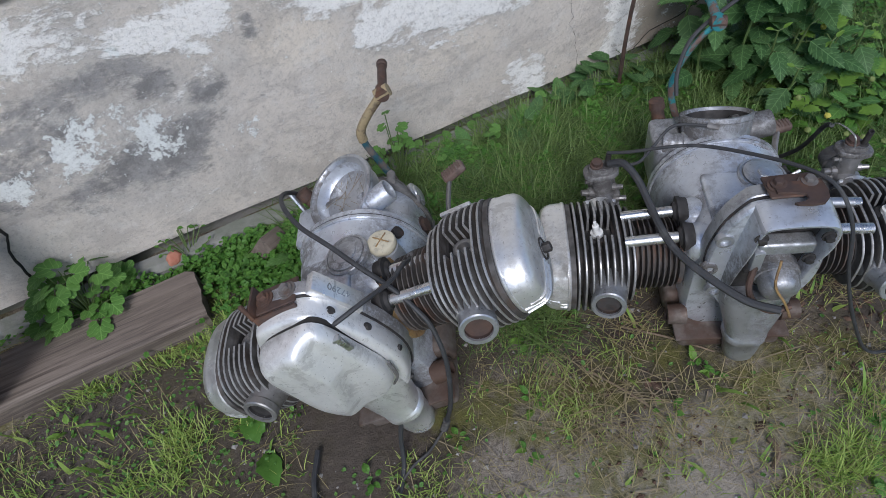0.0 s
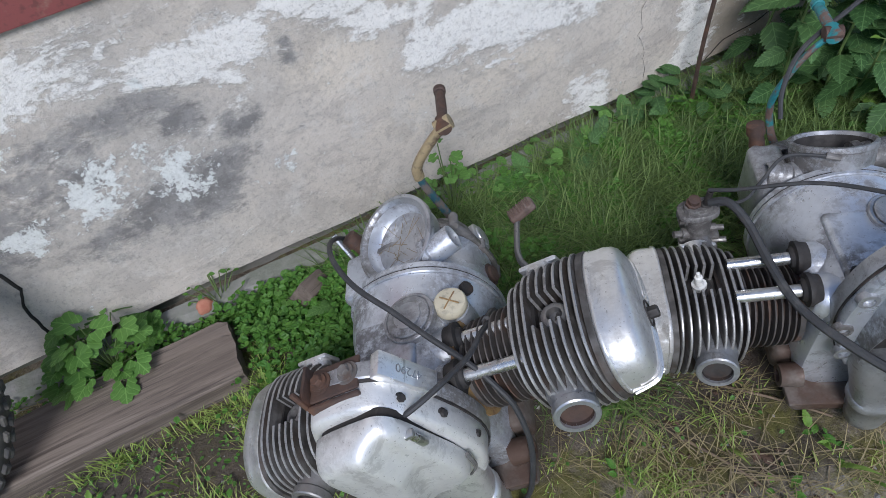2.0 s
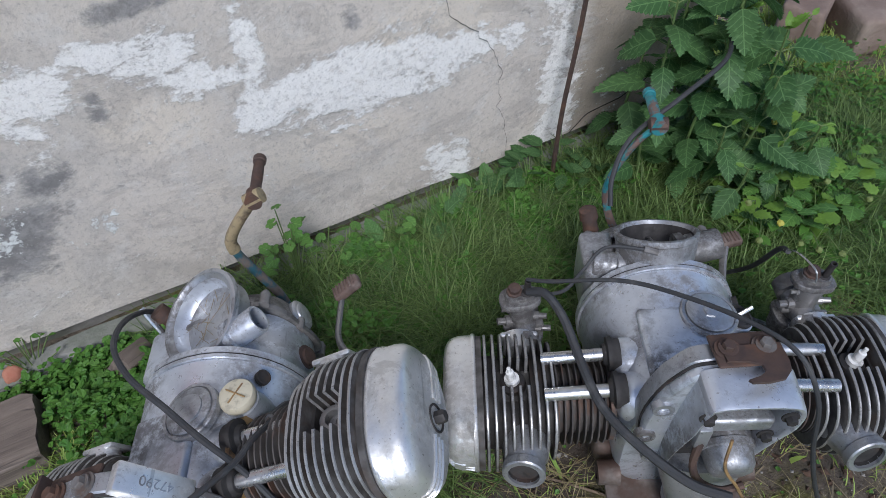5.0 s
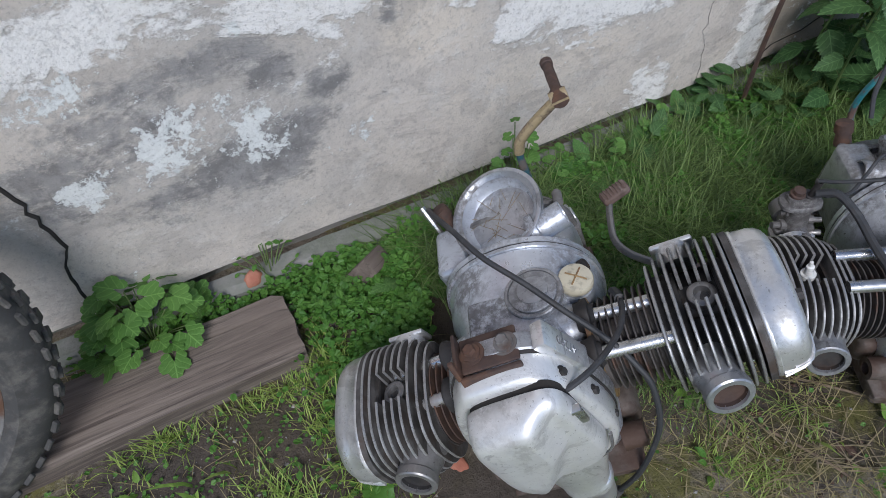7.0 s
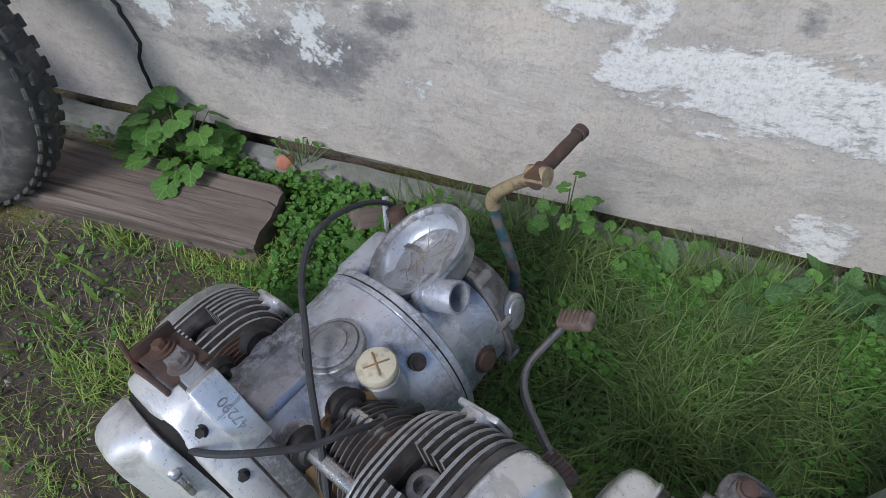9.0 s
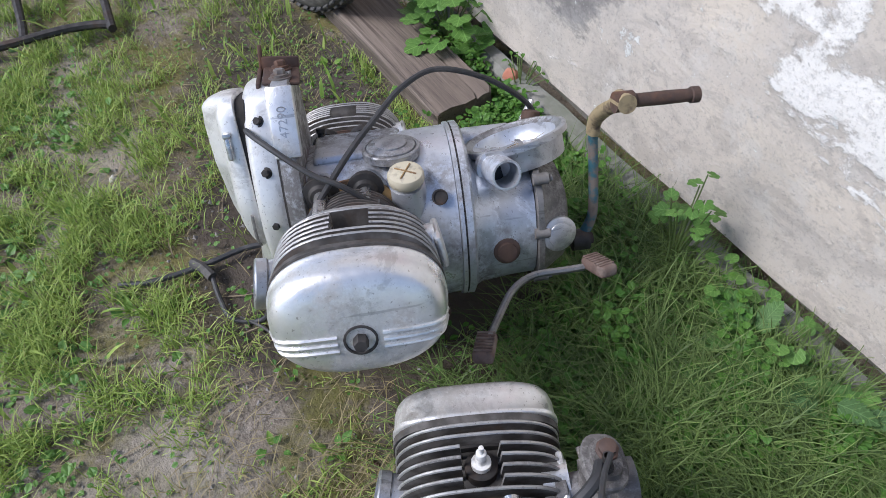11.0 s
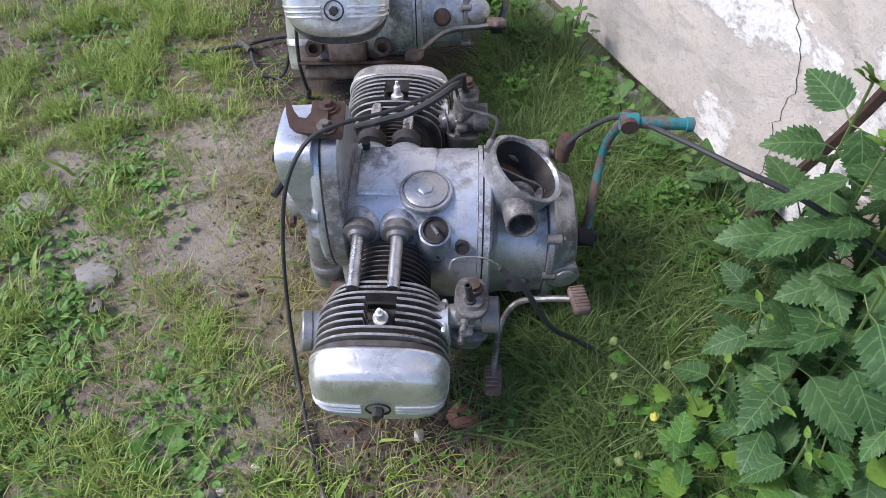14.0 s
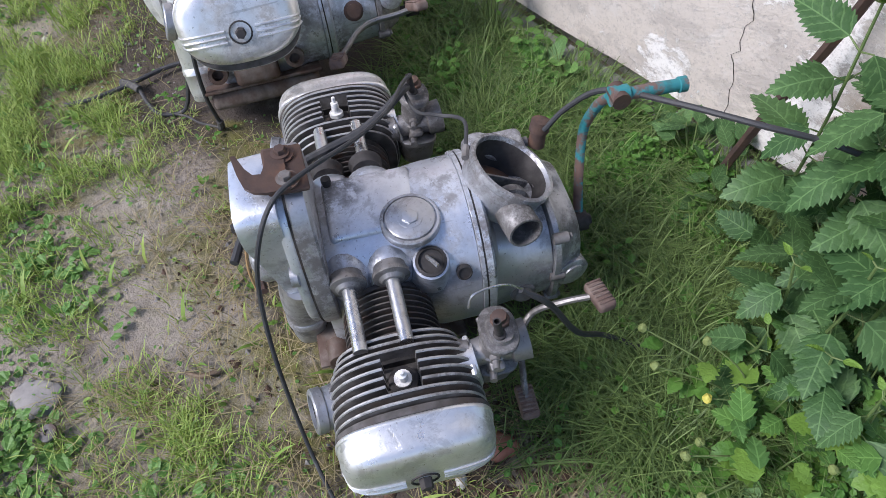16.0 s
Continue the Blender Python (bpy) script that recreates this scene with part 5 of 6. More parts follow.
def wall_crack(pts, r):
    bm = bmesh.new()
    p = []
    for a, b in zip(pts, pts[1:]):
        for k in range(5):
            t = k / 5
            p.append((a[0] + (b[0] - a[0]) * t + 0.011 * noise.noise((a[0] * 50 + k * 3.1, b[1] * 20, 0)), WALL_Y - 0.001, a[1] + (b[1] - a[1]) * t))
    p.append((pts[-1][0], WALL_Y - 0.001, pts[-1][1]))
    tube(bm, p, r, 6, 0.4, curve=False)
    tagged(part("wall_crack", bm, M["crack"]), "dark crack in the plaster", "crack", kind="structure")


wall_crack([(0.775, 0.6), (0.8, 0.47), (0.85, 0.43), (0.9, 0.36), (0.917, 0.3), (0.91, 0.22), (0.93, 0.15), (0.93, 0.07)], 0.0007)
wall_crack([(-0.62, 0.6), (-0.55, 0.5), (-0.49, 0.41), (-0.475, 0.33), (-0.465, 0.25), (-0.49, 0.2), (-0.49, 0.1)], 0.0036)
wall_crack([(1.11, 0.06), (1.16, 0.1), (1.25, 0.11), (1.33, 0.14)], 0.0028)
bm = bmesh.new()
box(bm, (WALL_X0, WALL_Y - 0.012, 0.7), (0.0, WALL_Y + 0.01, 0.98), 0.003)
tagged(part("painted_band", bm, M["red_paint"]), "flaking oxide-red painted band on the wall", "trim", kind="structure")


# ---- grass ----
rng = np.random.default_rng(5)


def blocked(x, y):
    """Places where no plant can root: under the engines, the plank and the wall."""
    if y > 1.19 and x < WALL_X1 + 0.02:
        return True
    if -1.36 < x < -0.155 and 0.985 < y < 1.155:
        return True
    for ox, oy, yaw, x0, x1 in ((0.19, 0.646, -23.6, -0.24, 0.03), (0.781, 0.515, -27.0, -0.1, 0.1)):
        c, s = math.cos(radians(yaw)), math.sin(radians(yaw))
        u, v = (x - ox) * c + (y - oy) * s, -(x - ox) * s + (y - oy) * c
        if x0 < u < x1 and -0.16 < v < 0.33:
            return True
    return False


def field(blobs, x, y, base=0.0):
    d = base
    for cx, cy, rx, ry, a in blobs:
        q = ((x - cx) / rx) ** 2 + ((y - cy) / ry) ** 2
        if q < 4:
            d = max(d, a * math.exp(-0.5 * q * q))
    return d


def blades(name, label, count, area, blobs, base, height, width, material, droop=0.55, clump=9.0, cut=0.0):
    x0, x1, y0, y1 = area
    P = []
    tries = 0
    while len(P) < count and tries < count * 14:
        tries += 1
        x, y = rng.uniform(x0, x1), rng.uniform(y0, y1)
        d = field(blobs, x, y, base)
        if d <= 0.01:
            continue
        n = 0.5 + 0.5 * noise.noise((x * clump, y * clump, 1.7)) + 0.35 * noise.noise((x * clump * 3, y * clump * 3, 5.5))
        if rng.random() > d * max(0.0, n - cut) * 1.5 or blocked(x, y):
            continue
        P.append((x, y, d))
    n = len(P)
    P = np.array(P)
    z = np.array([ground_height(a, b) for a, b in P[:, :2]]) - 0.004
    h = height * rng.uniform(0.35, 1.25, n) * (0.55 + 0.45 * np.minimum(1, P[:, 2]))
    ang = rng.uniform(0, 2 * np.pi, n)
    dx, dy = np.cos(ang), np.sin(ang)
    w = width * rng.uniform(0.6, 1.3, n)
    lean = droop * rng.uniform(0.2, 1.5, n)
    verts = np.zeros((n, 7, 3))
    for k, (f, ww) in enumerate(((0, 0.8), (0.36, 1.0), (0.72, 0.75))):
        px, py = P[:, 0] + dx * h * lean * f ** 1.8, P[:, 1] + dy * h * lean * f ** 1.8
        pz = z + h * f * (1 - 0.25 * lean * f)
        verts[:, 2 * k] = np.c_[px - dy * w * ww / 2, py + dx * w * ww / 2, pz]
        verts[:, 2 * k + 1] = np.c_[px + dy * w * ww / 2, py - dx * w * ww / 2, pz]
    verts[:, 6] = np.c_[P[:, 0] + dx * h * lean, P[:, 1] + dy * h * lean, z + h * (1 - 0.3 * lean)]
    quads = np.array([[0, 1, 3, 2], [2, 3, 5, 4]])
    idx = np.arange(n)[:, None] * 7
    faces = [tuple(f) for f in (quads[None] + idx[:, :, None]).reshape(-1, 4)] + [tuple(f) for f in (np.array([[4, 5, 6]]) + idx)]
    me = bpy.data.meshes.new(name)
    me.from_pydata(verts.reshape(-1, 3).tolist(), [], faces)
    me.polygons.foreach_set("use_smooth", [True] * len(faces))
    me.materials.append(material)
    return tagged(new(name, me), label, "grass", kind="stuff")


LAWN = [(-0.2, 0.12, 0.38, 0.3, 1.0), (-0.6, 0.45, 0.28, 0.16, 0.6), (-0.28, 0.72, 0.16, 0.1, 0.55), (0.2, -0.2, 0.45, 0.14, 0.9), (0.72, -0.16, 0.25, 0.12, 1.0), (1.0, -0.02, 0.2, 0.13, 0.9),
        (0.74, 0.1, 0.13, 0.1, 0.75), (1.12, 0.16, 0.2, 0.1, 0.6), (-1.1, 0.0, 0.6, 0.5, 0.9), (1.9, 1.2, 0.5, 0.7, 0.8), (0.44, 0.5, 0.1, 0.08, 0.35), (0.4, -0.7, 1.5, 0.3, 0.8), (-0.35, 0.98, 0.2, 0.04, 0.5),
        (-0.15, 0.93, 0.06, 0.12, 0.7), (1.35, 0.3, 0.2, 0.2, 0.7), (-0.85, 0.8, 0.25, 0.1, 0.4), (0.3, 0.02, 0.25, 0.1, 0.5), (0.45, 0.2, 0.1, 0.08, 0.4), (0.95, 0.2, 0.12, 0.06, 0.4)]
# where the grass coloured for shade grows
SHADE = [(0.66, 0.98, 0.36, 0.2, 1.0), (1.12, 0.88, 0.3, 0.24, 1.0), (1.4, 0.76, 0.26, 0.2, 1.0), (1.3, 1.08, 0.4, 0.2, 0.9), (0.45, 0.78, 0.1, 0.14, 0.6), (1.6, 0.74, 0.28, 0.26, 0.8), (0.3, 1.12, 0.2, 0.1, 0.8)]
blades("grass", "bright short grass in uneven tufts", 105000, (-1.7, 2.2, -0.9, 1.9), LAWN, 0.0, 0.056, 0.0019, M["grass"], 0.85, 11.0, 0.4)
blades("shaded_grass", "long grass beside the wall, its green darkened for shade", 34000, (0.0, 2.0, 0.45, 1.25), SHADE, 0.0, 0.12, 0.0023, M["grass_shade"], 1.35, 9.0, 0.22)
blades("sparse_grass", "thin short grass on trodden soil", 22000, (-1.3, 1.9, -0.6, 1.25), [], 0.3, 0.03, 0.0018, M["grass"], 0.9, 10.0, 0.4)
blades("dry_grass", "dry straw-coloured grass stalks", 8000, (-0.9, 1.7, -0.6, 1.2), [(0.66, 0.95, 0.4, 0.25, 0.8), (1.15, 0.85, 0.3, 0.25, 0.7), (0.55, 0.42, 0.3, 0.2, 1.0), (1.15, 0.5, 0.2, 0.2, 0.9), (0.85, 0.1, 0.4, 0.2, 0.8)], 0.25, 0.06, 0.0014, M["grass_dry"], 1.7, 10.0, 0.2)
blades("far_grass", "rough grass further out in the yard", 26000, (-6, 7, -6, 5), [(-3, -2, 3, 4, 0.8), (4, -2, 3, 4, 0.8), (3.2, 2, 1.5, 2.5, 0.8), (0, -4, 5, 2.2, 0.8)], 0.0, 0.09, 0.008, M["grass"], 0.7, 1.5, 0.2)


# ---- broad-leaved weeds ----
def leaf_object(name, bm, material):
    me = bpy.data.meshes.new(name)
    for f in bm.faces:
        f.smooth = True
    bm.to_mesh(me)
    bm.free()
    me.materials.append(material)
    return me


def leaf_mesh(name, length, width, teeth, material, droop=0.35, fold=0.25, widest=0.58, cut=0.2, blunt=0.9, seed=0):
    """A leaf along +y from the origin: saw-toothed edge, quilted between the side veins, folded midrib, drooping tip."""
    bm = bmesh.new()
    n = teeth * 2
    rows = []
    for i in range(n + 1):
        t = i / n
        w = width * 0.5 * max(0.0, math.sin(math.pi * t ** widest)) ** blunt
        peak = i % 2
        wide = w * (1 + 0.1 * noise.noise((t * 9, seed, 2.0))) * (1.0 if peak else 1 - cut)
        y = length * t - 0.3 * droop * length * t * t
        z = -droop * length * t * t
        quilt = (0.1 if not peak else -0.03) * w
        ahead = length * 0.9 / n if peak and i < n - 1 else 0.0
        wave = 0.1 * w * noise.noise((t * 5, seed * 3.1, 0.5))
        row = []
        for k, (u, lift, fwd) in enumerate(((-1, 0, 1), (-0.55, 1, 0.35), (0, 0, 0), (0.55, 1, 0.35), (1, 0, 1))):
            x = u * (wide if abs(u) == 1 else w)
            row.append(bm.verts.new((x, y + ahead * fwd - abs(u) * 0.05 * w, z + fold * abs(x) * (1 - 0.4 * abs(x) / max(width, 1e-6)) + quilt * lift + wave * abs(u) * (1 if u > 0 else -0.7))))
        rows.append(row)
    for a, b in zip(rows, rows[1:]):
        for k in range(4):
            bm.faces.new((a[k], a[k + 1], b[k + 1], b[k]))
    bmesh.ops.remove_doubles(bm, verts=bm.verts, dist=1e-5)
    return leaf_object(name, bm, material)


def lobed_mesh(name, size, lobes, depth, material, droop=0.2, cup=0.15, seed=0):
    """A rounded leaf with blunt lobes round the end of its stalk, along +y from the origin."""
    bm = bmesh.new()
    n = lobes * 8
    c = bm.verts.new((0, size * 0.3, 0))
    inner, outer = [], []
    for i in range(n + 1):
        f = i / n
        a = radians(-160 + 320 * f)
        lobe = abs(math.cos(math.pi * (f * lobes - 0.5))) ** 0.7
        r = size * 0.52 * (1 - depth * (1 - lobe)) * (0.78 + 0.3 * math.cos(a * 0.5) ** 2) * (1 + 0.07 * noise.noise((f * 11, seed, 4))) * (0.95 if i % 2 else 1.0)
        for ring, k in ((inner, 0.55), (outer, 1.0)):
            x, y = math.sin(a) * r * k, size * 0.3 + math.cos(a) * r * k
            z = size * (cup * k * k * (0.5 + 0.5 * noise.noise((f * 5, seed * 2.0, k))) * 0.6 - droop * (y / size) ** 2) + (0.02 * size * lobe if k < 1 else 0)
            ring.append(bm.verts.new((x, y, z)))
    for i in range(n):
        bm.faces.new((c, inner[i], inner[i + 1]))
        bm.faces.new((inner[i], outer[i], outer[i + 1], inner[i + 1]))
    return leaf_object(name, bm, material)


def put_leaf(root, mesh, at, yaw, pitch, scale=1.0, roll=0.0):
    ob = new("leaf", mesh)
    ob.parent = root
    ob.matrix_basis = pose(at[0], at[1], at[2], pitch, roll, yaw) @ Matrix.Scale(scale, 4)
    return ob


NETTLE = [leaf_mesh("leaf", 0.115, 0.076, 12, M["leaf_dark"], d, f, 0.6, 0.2, 0.85, k) for k, (d, f) in enumerate(((0.16, 0.06), (0.32, -0.05), (0.05, 0.16), (0.24, 0.1)))]
YOUNG = leaf_mesh("leaf", 0.06, 0.03, 8, M["leaf_young"], 0.2, 0.3, 0.62, 0.2)
ROUND = [lobed_mesh("leaf", 0.055, 5, 0.12, M["leaf_round"], d, 0.2, k) for k, d in enumerate((0.12, 0.3))]
LOBED = [lobed_mesh("leaf", 0.062, 5, 0.26, M["leaf_round"], d, 0.15, k + 4) for k, d in enumerate((0.06, 0.2, 0.32))]
AVENS = [leaf_mesh("leaf", 0.068, 0.06, 5, m, d, 0.08, 0.66, 0.32, 0.8, k + 8) for k, (m, d) in enumerate(((M["leaf_round"], 0.1), (M["leaf_young"], 0.25)))] + [leaf_mesh("leaf", 0.06, 0.034, 6, M["leaf_broad"], 0.25, 0.12, 0.7, 0.25, 0.8, 3)]
DOCK = [leaf_mesh("leaf", 0.19, 0.105, 9, M["leaf_broad"], d, 0.1, 0.82, 0.16, 0.75, k) for k, d in enumerate((0.3, 0.45, 0.18))]
STRAP = leaf_mesh("leaf", 0.13, 0.03, 6, M["leaf_young"], 0.3, 0.4, 0.7, 0.06)
OVAL = leaf_mesh("leaf", 0.05, 0.028, 5, M["leaf"], 0.3, 0.2, 0.8, 0.04)


def stem(root, pts, r, r1, material=None):
    bm = bmesh.new()
    tube(bm, pts, r, 6, 1.0, r1, 5)
    return part("stem", bm, material or M["stem"], root)


def nettle(x, y, h, lean, seed):
    r = random.Random(seed)
    root = new("nettle")
    top = V(lean[0], lean[1], h)
    pts = [V(0, 0, -0.02), top * 0.33 + V(-0.01, 0.005, 0), top * 0.68, top]
    stem(root, pts, 0.0038, 0.002)
    path = smooth_path(pts, 8)
    levels = max(3, int(h / 0.055))
    for k in range(1, levels + 1):
        t = k / levels
        at = path[min(len(path) - 1, int((0.1 + 0.9 * t) * (len(path) - 1)))]
        size = (0.5 + 0.62 * math.sin(math.pi * min(0.96, 0.2 + t * 0.62))) * r.uniform(0.5, 0.9)
        if t > 0.9:
            size *= 0.6
        base = 90 * (k % 2) + r.uniform(-20, 20) + seed * 37
        for side in (0, 180):
            a = base + side + r.uniform(-12, 12)
            tip = V(-math.sin(radians(a)), math.cos(radians(a)), 0.5) * (0.026 * size)
            stem(root, [at, at + tip * 0.6, at + tip], 0.0013, 0.001)
            put_leaf(root, NETTLE[r.randrange(4)] if t < 0.97 else YOUNG, at + tip, a, r.uniform(-38, 14) + (40 if t > 0.93 else 0), size, r.uniform(-32, 32))
    if h > 0.4:
        for k in range(4):
            a = r.uniform(0, 360)
            put_leaf(root, YOUNG, path[-1], a, r.uniform(20, 60), r.uniform(0.5, 0.8))
    root.matrix_world = pose(x, y, ground_height(x, y), 0, 0, 0)
    tagged(root, "tall green stinging nettle with toothed leaves", "nettle", "nettles by the wall")


for i, (x, y, h, lx, ly) in enumerate([(1.25, 1.13, 0.56, 0.0, -0.05), (1.3, 1.03, 0.6, -0.03, -0.06), (1.35, 1.17, 0.72, 0.0, -0.06), (1.38, 0.96, 0.44, -0.04, -0.04), (1.4, 1.07, 0.68, -0.02, -0.06), (1.2, 1.17, 0.46, 0.0, -0.05),
                                       (1.28, 0.95, 0.26, -0.04, -0.04), (1.38, 0.88, 0.22, -0.03, -0.03), (1.32, 1.09, 0.42, 0.03, -0.06), (1.42, 1.19, 0.6, 0.0, -0.04), (1.24, 1.0, 0.56, 0.0, -0.05), (1.34, 0.93, 0.36, -0.02, -0.04), (1.27, 0.87, 0.18, 0.0, -0.02),
                                       (1.17, 1.05, 0.56, -0.02, -0.03), (1.45, 1.0, 0.4, 0.0, -0.04), (1.44, 0.86, 0.24, -0.02, -0.03)]):
    nettle(x, y, h, (lx, ly), 40 + i)


def rosette(name, label, category, x, y, count, meshes, height, scale, seed, pitch=(5, 55), up=0.0):
    r = random.Random(seed)
    root = new(name)
    if up:
        stem(root, [(0, 0, -0.01), (0.01, 0, up * 0.5), (0.0, -0.01, up)], 0.003, 0.002)
    for k in range(count):
        a = 360 * k / count + r.uniform(-25, 25)
        d = r.uniform(0.0, 0.02)
        put_leaf(root, meshes[r.randrange(len(meshes))], (-math.sin(radians(a)) * d, math.cos(radians(a)) * d, up * r.uniform(0.4, 1.0) + r.uniform(0, height)), a, r.uniform(*pitch), scale * r.uniform(0.65, 1.2), r.uniform(-12, 12))
    root.matrix_world = pose(x, y, ground_height(x, y))
    return tagged(root, label, category)


def bush(name, label, category, x, y, count, meshes, spread, height, scale, seed):
    """Many leaves, each on its own thin stalk from one root."""
    r = random.Random(seed)
    root = new(name)
    for k in range(count):
        a = r.uniform(0, 2 * math.pi)
        d = spread * math.sqrt(r.random())
        p = V(math.cos(a) * d, math.sin(a) * d, height * (1 - 0.5 * (d / spread) ** 2) * r.uniform(0.55, 1.0))
        stem(root, [(0, 0, -0.01), p * 0.5 + V(0, 0, 0.01), p], 0.0016, 0.0012)
        put_leaf(root, meshes[r.randrange(len(meshes))], p, math.degrees(a) - 90 + r.uniform(-70, 70), r.uniform(-20, 30), scale * r.uniform(0.7, 1.25), r.uniform(-20, 20))
    root.matrix_world = pose(x, y, ground_height(x, y))
    return tagged(root, label, category)


bush("round_leaf_weed", "lush round-leaved weed growing behind a plank", "weed", -0.42, 1.185, 46, LOBED, 0.1, 0.17, 0.85, 3)
rosette("yellow_green_weed", "yellowish narrow-leaved weed beside a plank", "weed", -0.47, 1.165, 9, [STRAP], 0.05, 0.7, 4, (10, 60))
rosette("sow_thistle", "large toothed-leaf weed against the wall", "weed", 0.56, 1.14, 7, DOCK, 0.06, 0.58, 5, (5, 50))
rosette("sow_thistle", "broad toothed-leaf weed in grass", "weed", 0.65, 1.08, 6, DOCK, 0.06, 0.68, 6, (-5, 30))
rosette("upright_dock", "upright bright leaf growing from the wall foot", "weed", 0.86, 1.2, 4, [DOCK[2], STRAP], 0.04, 0.6, 7, (45, 80))
rosette("dock_leaf", "flat dock leaves in long grass", "weed", 0.92, 1.0, 5, DOCK, 0.06, 0.55, 8, (0, 30))
bush("celandine_sprig", "lobed-leaf sprig by the kick lever", "weed", 0.37, 1.16, 16, LOBED, 0.05, 0.24, 0.5, 9)
rosette("dock_leaf", "single dark dock leaf lying in weeds", "weed", 0.07, 1.06, 3, DOCK, 0.05, 0.62, 10, (5, 30))
rosette("plantain", "small plantain leaves in grass", "weed", -0.15, 0.66, 2, [OVAL], 0.02, 1.7, 11, (10, 30))
bush("wall_weed", "thin climbing weed at the wall foot", "weed", -0.17, 1.215, 14, [OVAL], 0.06, 0.15, 0.32, 12)
rosette("plantain", "pale plantain rosette on soil", "weed", 0.95, 0.02, 6, [OVAL], 0.015, 1.0, 13, (5, 40))
for i, (x, y, n, sp, h, sc, kind) in enumerate([(0.48, 1.17, 16, 0.07, 0.1, 0.5, 0), (0.7, 1.14, 16, 0.08, 0.09, 0.45, 1), (0.78, 1.17, 14, 0.07, 0.1, 0.5, 0), (0.94, 1.16, 18, 0.08, 0.12, 0.45, 1), (1.04, 1.1, 16, 0.08, 0.1, 0.42, 1), (0.3, 1.1, 10, 0.05, 0.07, 0.4, 0), (0.85, 1.1, 12, 0.07, 0.08, 0.42, 0), (1.0, 1.18, 14, 0.07, 0.13, 0.45, 1), (-0.02, 1.16, 12, 0.06, 0.08, 0.4, 0), (1.12, 1.12, 12, 0.06, 0.12, 0.45, 1), (0.6, 1.17, 10, 0.05, 0.14, 0.5, 0), (1.1, 1.0, 10, 0.08, 0.06, 0.4, 2), (1.22, 0.88, 14, 0.09, 0.1, 0.6, 2), (1.5, 0.72, 14, 0.1, 0.09, 0.55, 2), (1.62, 0.8, 12, 0.1, 0.08, 0.5, 2), (1.56, 0.98, 14, 0.1, 0.14, 0.6, 2), (1.85, 1.2, 12, 0.12, 0.08, 0.5, 2), (1.34, 0.8, 16, 0.09, 0.14, 0.75, 2), (1.42, 0.92, 16, 0.1, 0.2, 0.8, 2), (1.5, 0.84, 14, 0.1, 0.12, 0.7, 2)]):
    bush("leafy_weed", ("small leafy weed at the foot of the wall", "small toothed-leaf weed at the foot of the wall", "light green lobed-leaf weed in the grass")[kind], "weed", x, y, n, (ROUND, NETTLE, AVENS)[kind], sp, h, sc, 60 + i)
for i, (x, y, s) in enumerate([(0.36, 0.5, 0.6), (0.67, 0.41, 0.7), (0.3, 0.42, 0.5), (1.08, 0.6, 0.6), (1.0, 0.62, 0.5), (0.68, 0.38, 0.5), (0.2, 0.5, 0.5), (1.15, 0.42, 0.5), (0.62, -0.05, 0.7), (-0.05, 0.3, 0.8), (0.8, -0.1, 0.7), (0.5, -0.2, 0.8), (1.1, 0.02, 0.6), (-0.5, 0.9, 0.6), (0.02, 0.5, 0.6), (0.42, 0.62, 0.7), (0.56, 0.36, 0.6)]):
    rosette("seedling", "small light green seedling on soil", "seedling", x, y, 5, [OVAL, YOUNG], 0.02, s * 0.75, 20 + i, (5, 45))


def chickweed(name, label, count, patches, size, material, high):
    """A mat of small paired leaves that nobody could count."""
    vs, fs = [], []
    tot = sum(p[4] for p in patches)
    for cx, cy, rx, ry, a in patches:
        for _ in range(int(count * a / tot)):
            x, y = rng.normal(cx, rx * 0.5), rng.normal(cy, ry * 0.5)
            if blocked(x, y):
                continue
            k = 0.5 + 0.5 * noise.noise((x * 11, y * 11, 3))
            z = ground_height(x, y) + high * k * rng.random()
            s, a0 = size * rng.uniform(0.5, 1.3), rng.uniform(0, 6.28)
            u = np.array([math.cos(a0), math.sin(a0), rng.uniform(-0.3, 0.6)])
            w = np.array([-math.sin(a0), math.cos(a0), rng.uniform(-0.4, 0.4)])
            p = np.array([x, y, z])
            b = len(vs)
            for q in (p, p + u * 0.4 * s + w * 0.42 * s, p + u * 0.8 * s + w * 0.3 * s, p + u * s - np.array([0, 0, 0.15 * s]), p + u * 0.8 * s - w * 0.3 * s, p + u * 0.4 * s - w * 0.42 * s):
                vs.append(tuple(q))
            fs += [(b, b + 1, b + 2, b + 3), (b, b + 3, b + 4, b + 5)]
    me = bpy.data.meshes.new(name)
    me.from_pydata(vs, [], fs)
    me.materials.append(material)
    return tagged(new(name, me), label, "weeds", kind="stuff")


MATS = [(0.02, 0.95, 0.18, 0.2, 2.2), (-0.05, 1.14, 0.2, 0.08, 1.3), (0.12, 1.1, 0.16, 0.12, 1.0), (-0.3, 1.19, 0.3, 0.03, 0.6), (0.72, 1.15, 0.35, 0.08, 1.2), (0.95, 1.1, 0.2, 0.12, 1.2), (1.35, 0.85, 0.35, 0.3, 1.6), (1.5, 0.75, 0.2, 0.15, 0.8), (0.62, 1.02, 0.35, 0.14, 1.3), (0.85, 0.95, 0.25, 0.2, 0.9), (1.75, 1.0, 0.3, 0.3, 1.2), (0.45, 0.95, 0.2, 0.2, 0.7), (0.6, 0.95, 0.3, 0.2, 1.6), (0.85, 1.05, 0.25, 0.12, 1.2)]
chickweed("chickweed", "mat of small bright green chickweed", 34000, MATS, 0.013, M["leaf"], 0.12)
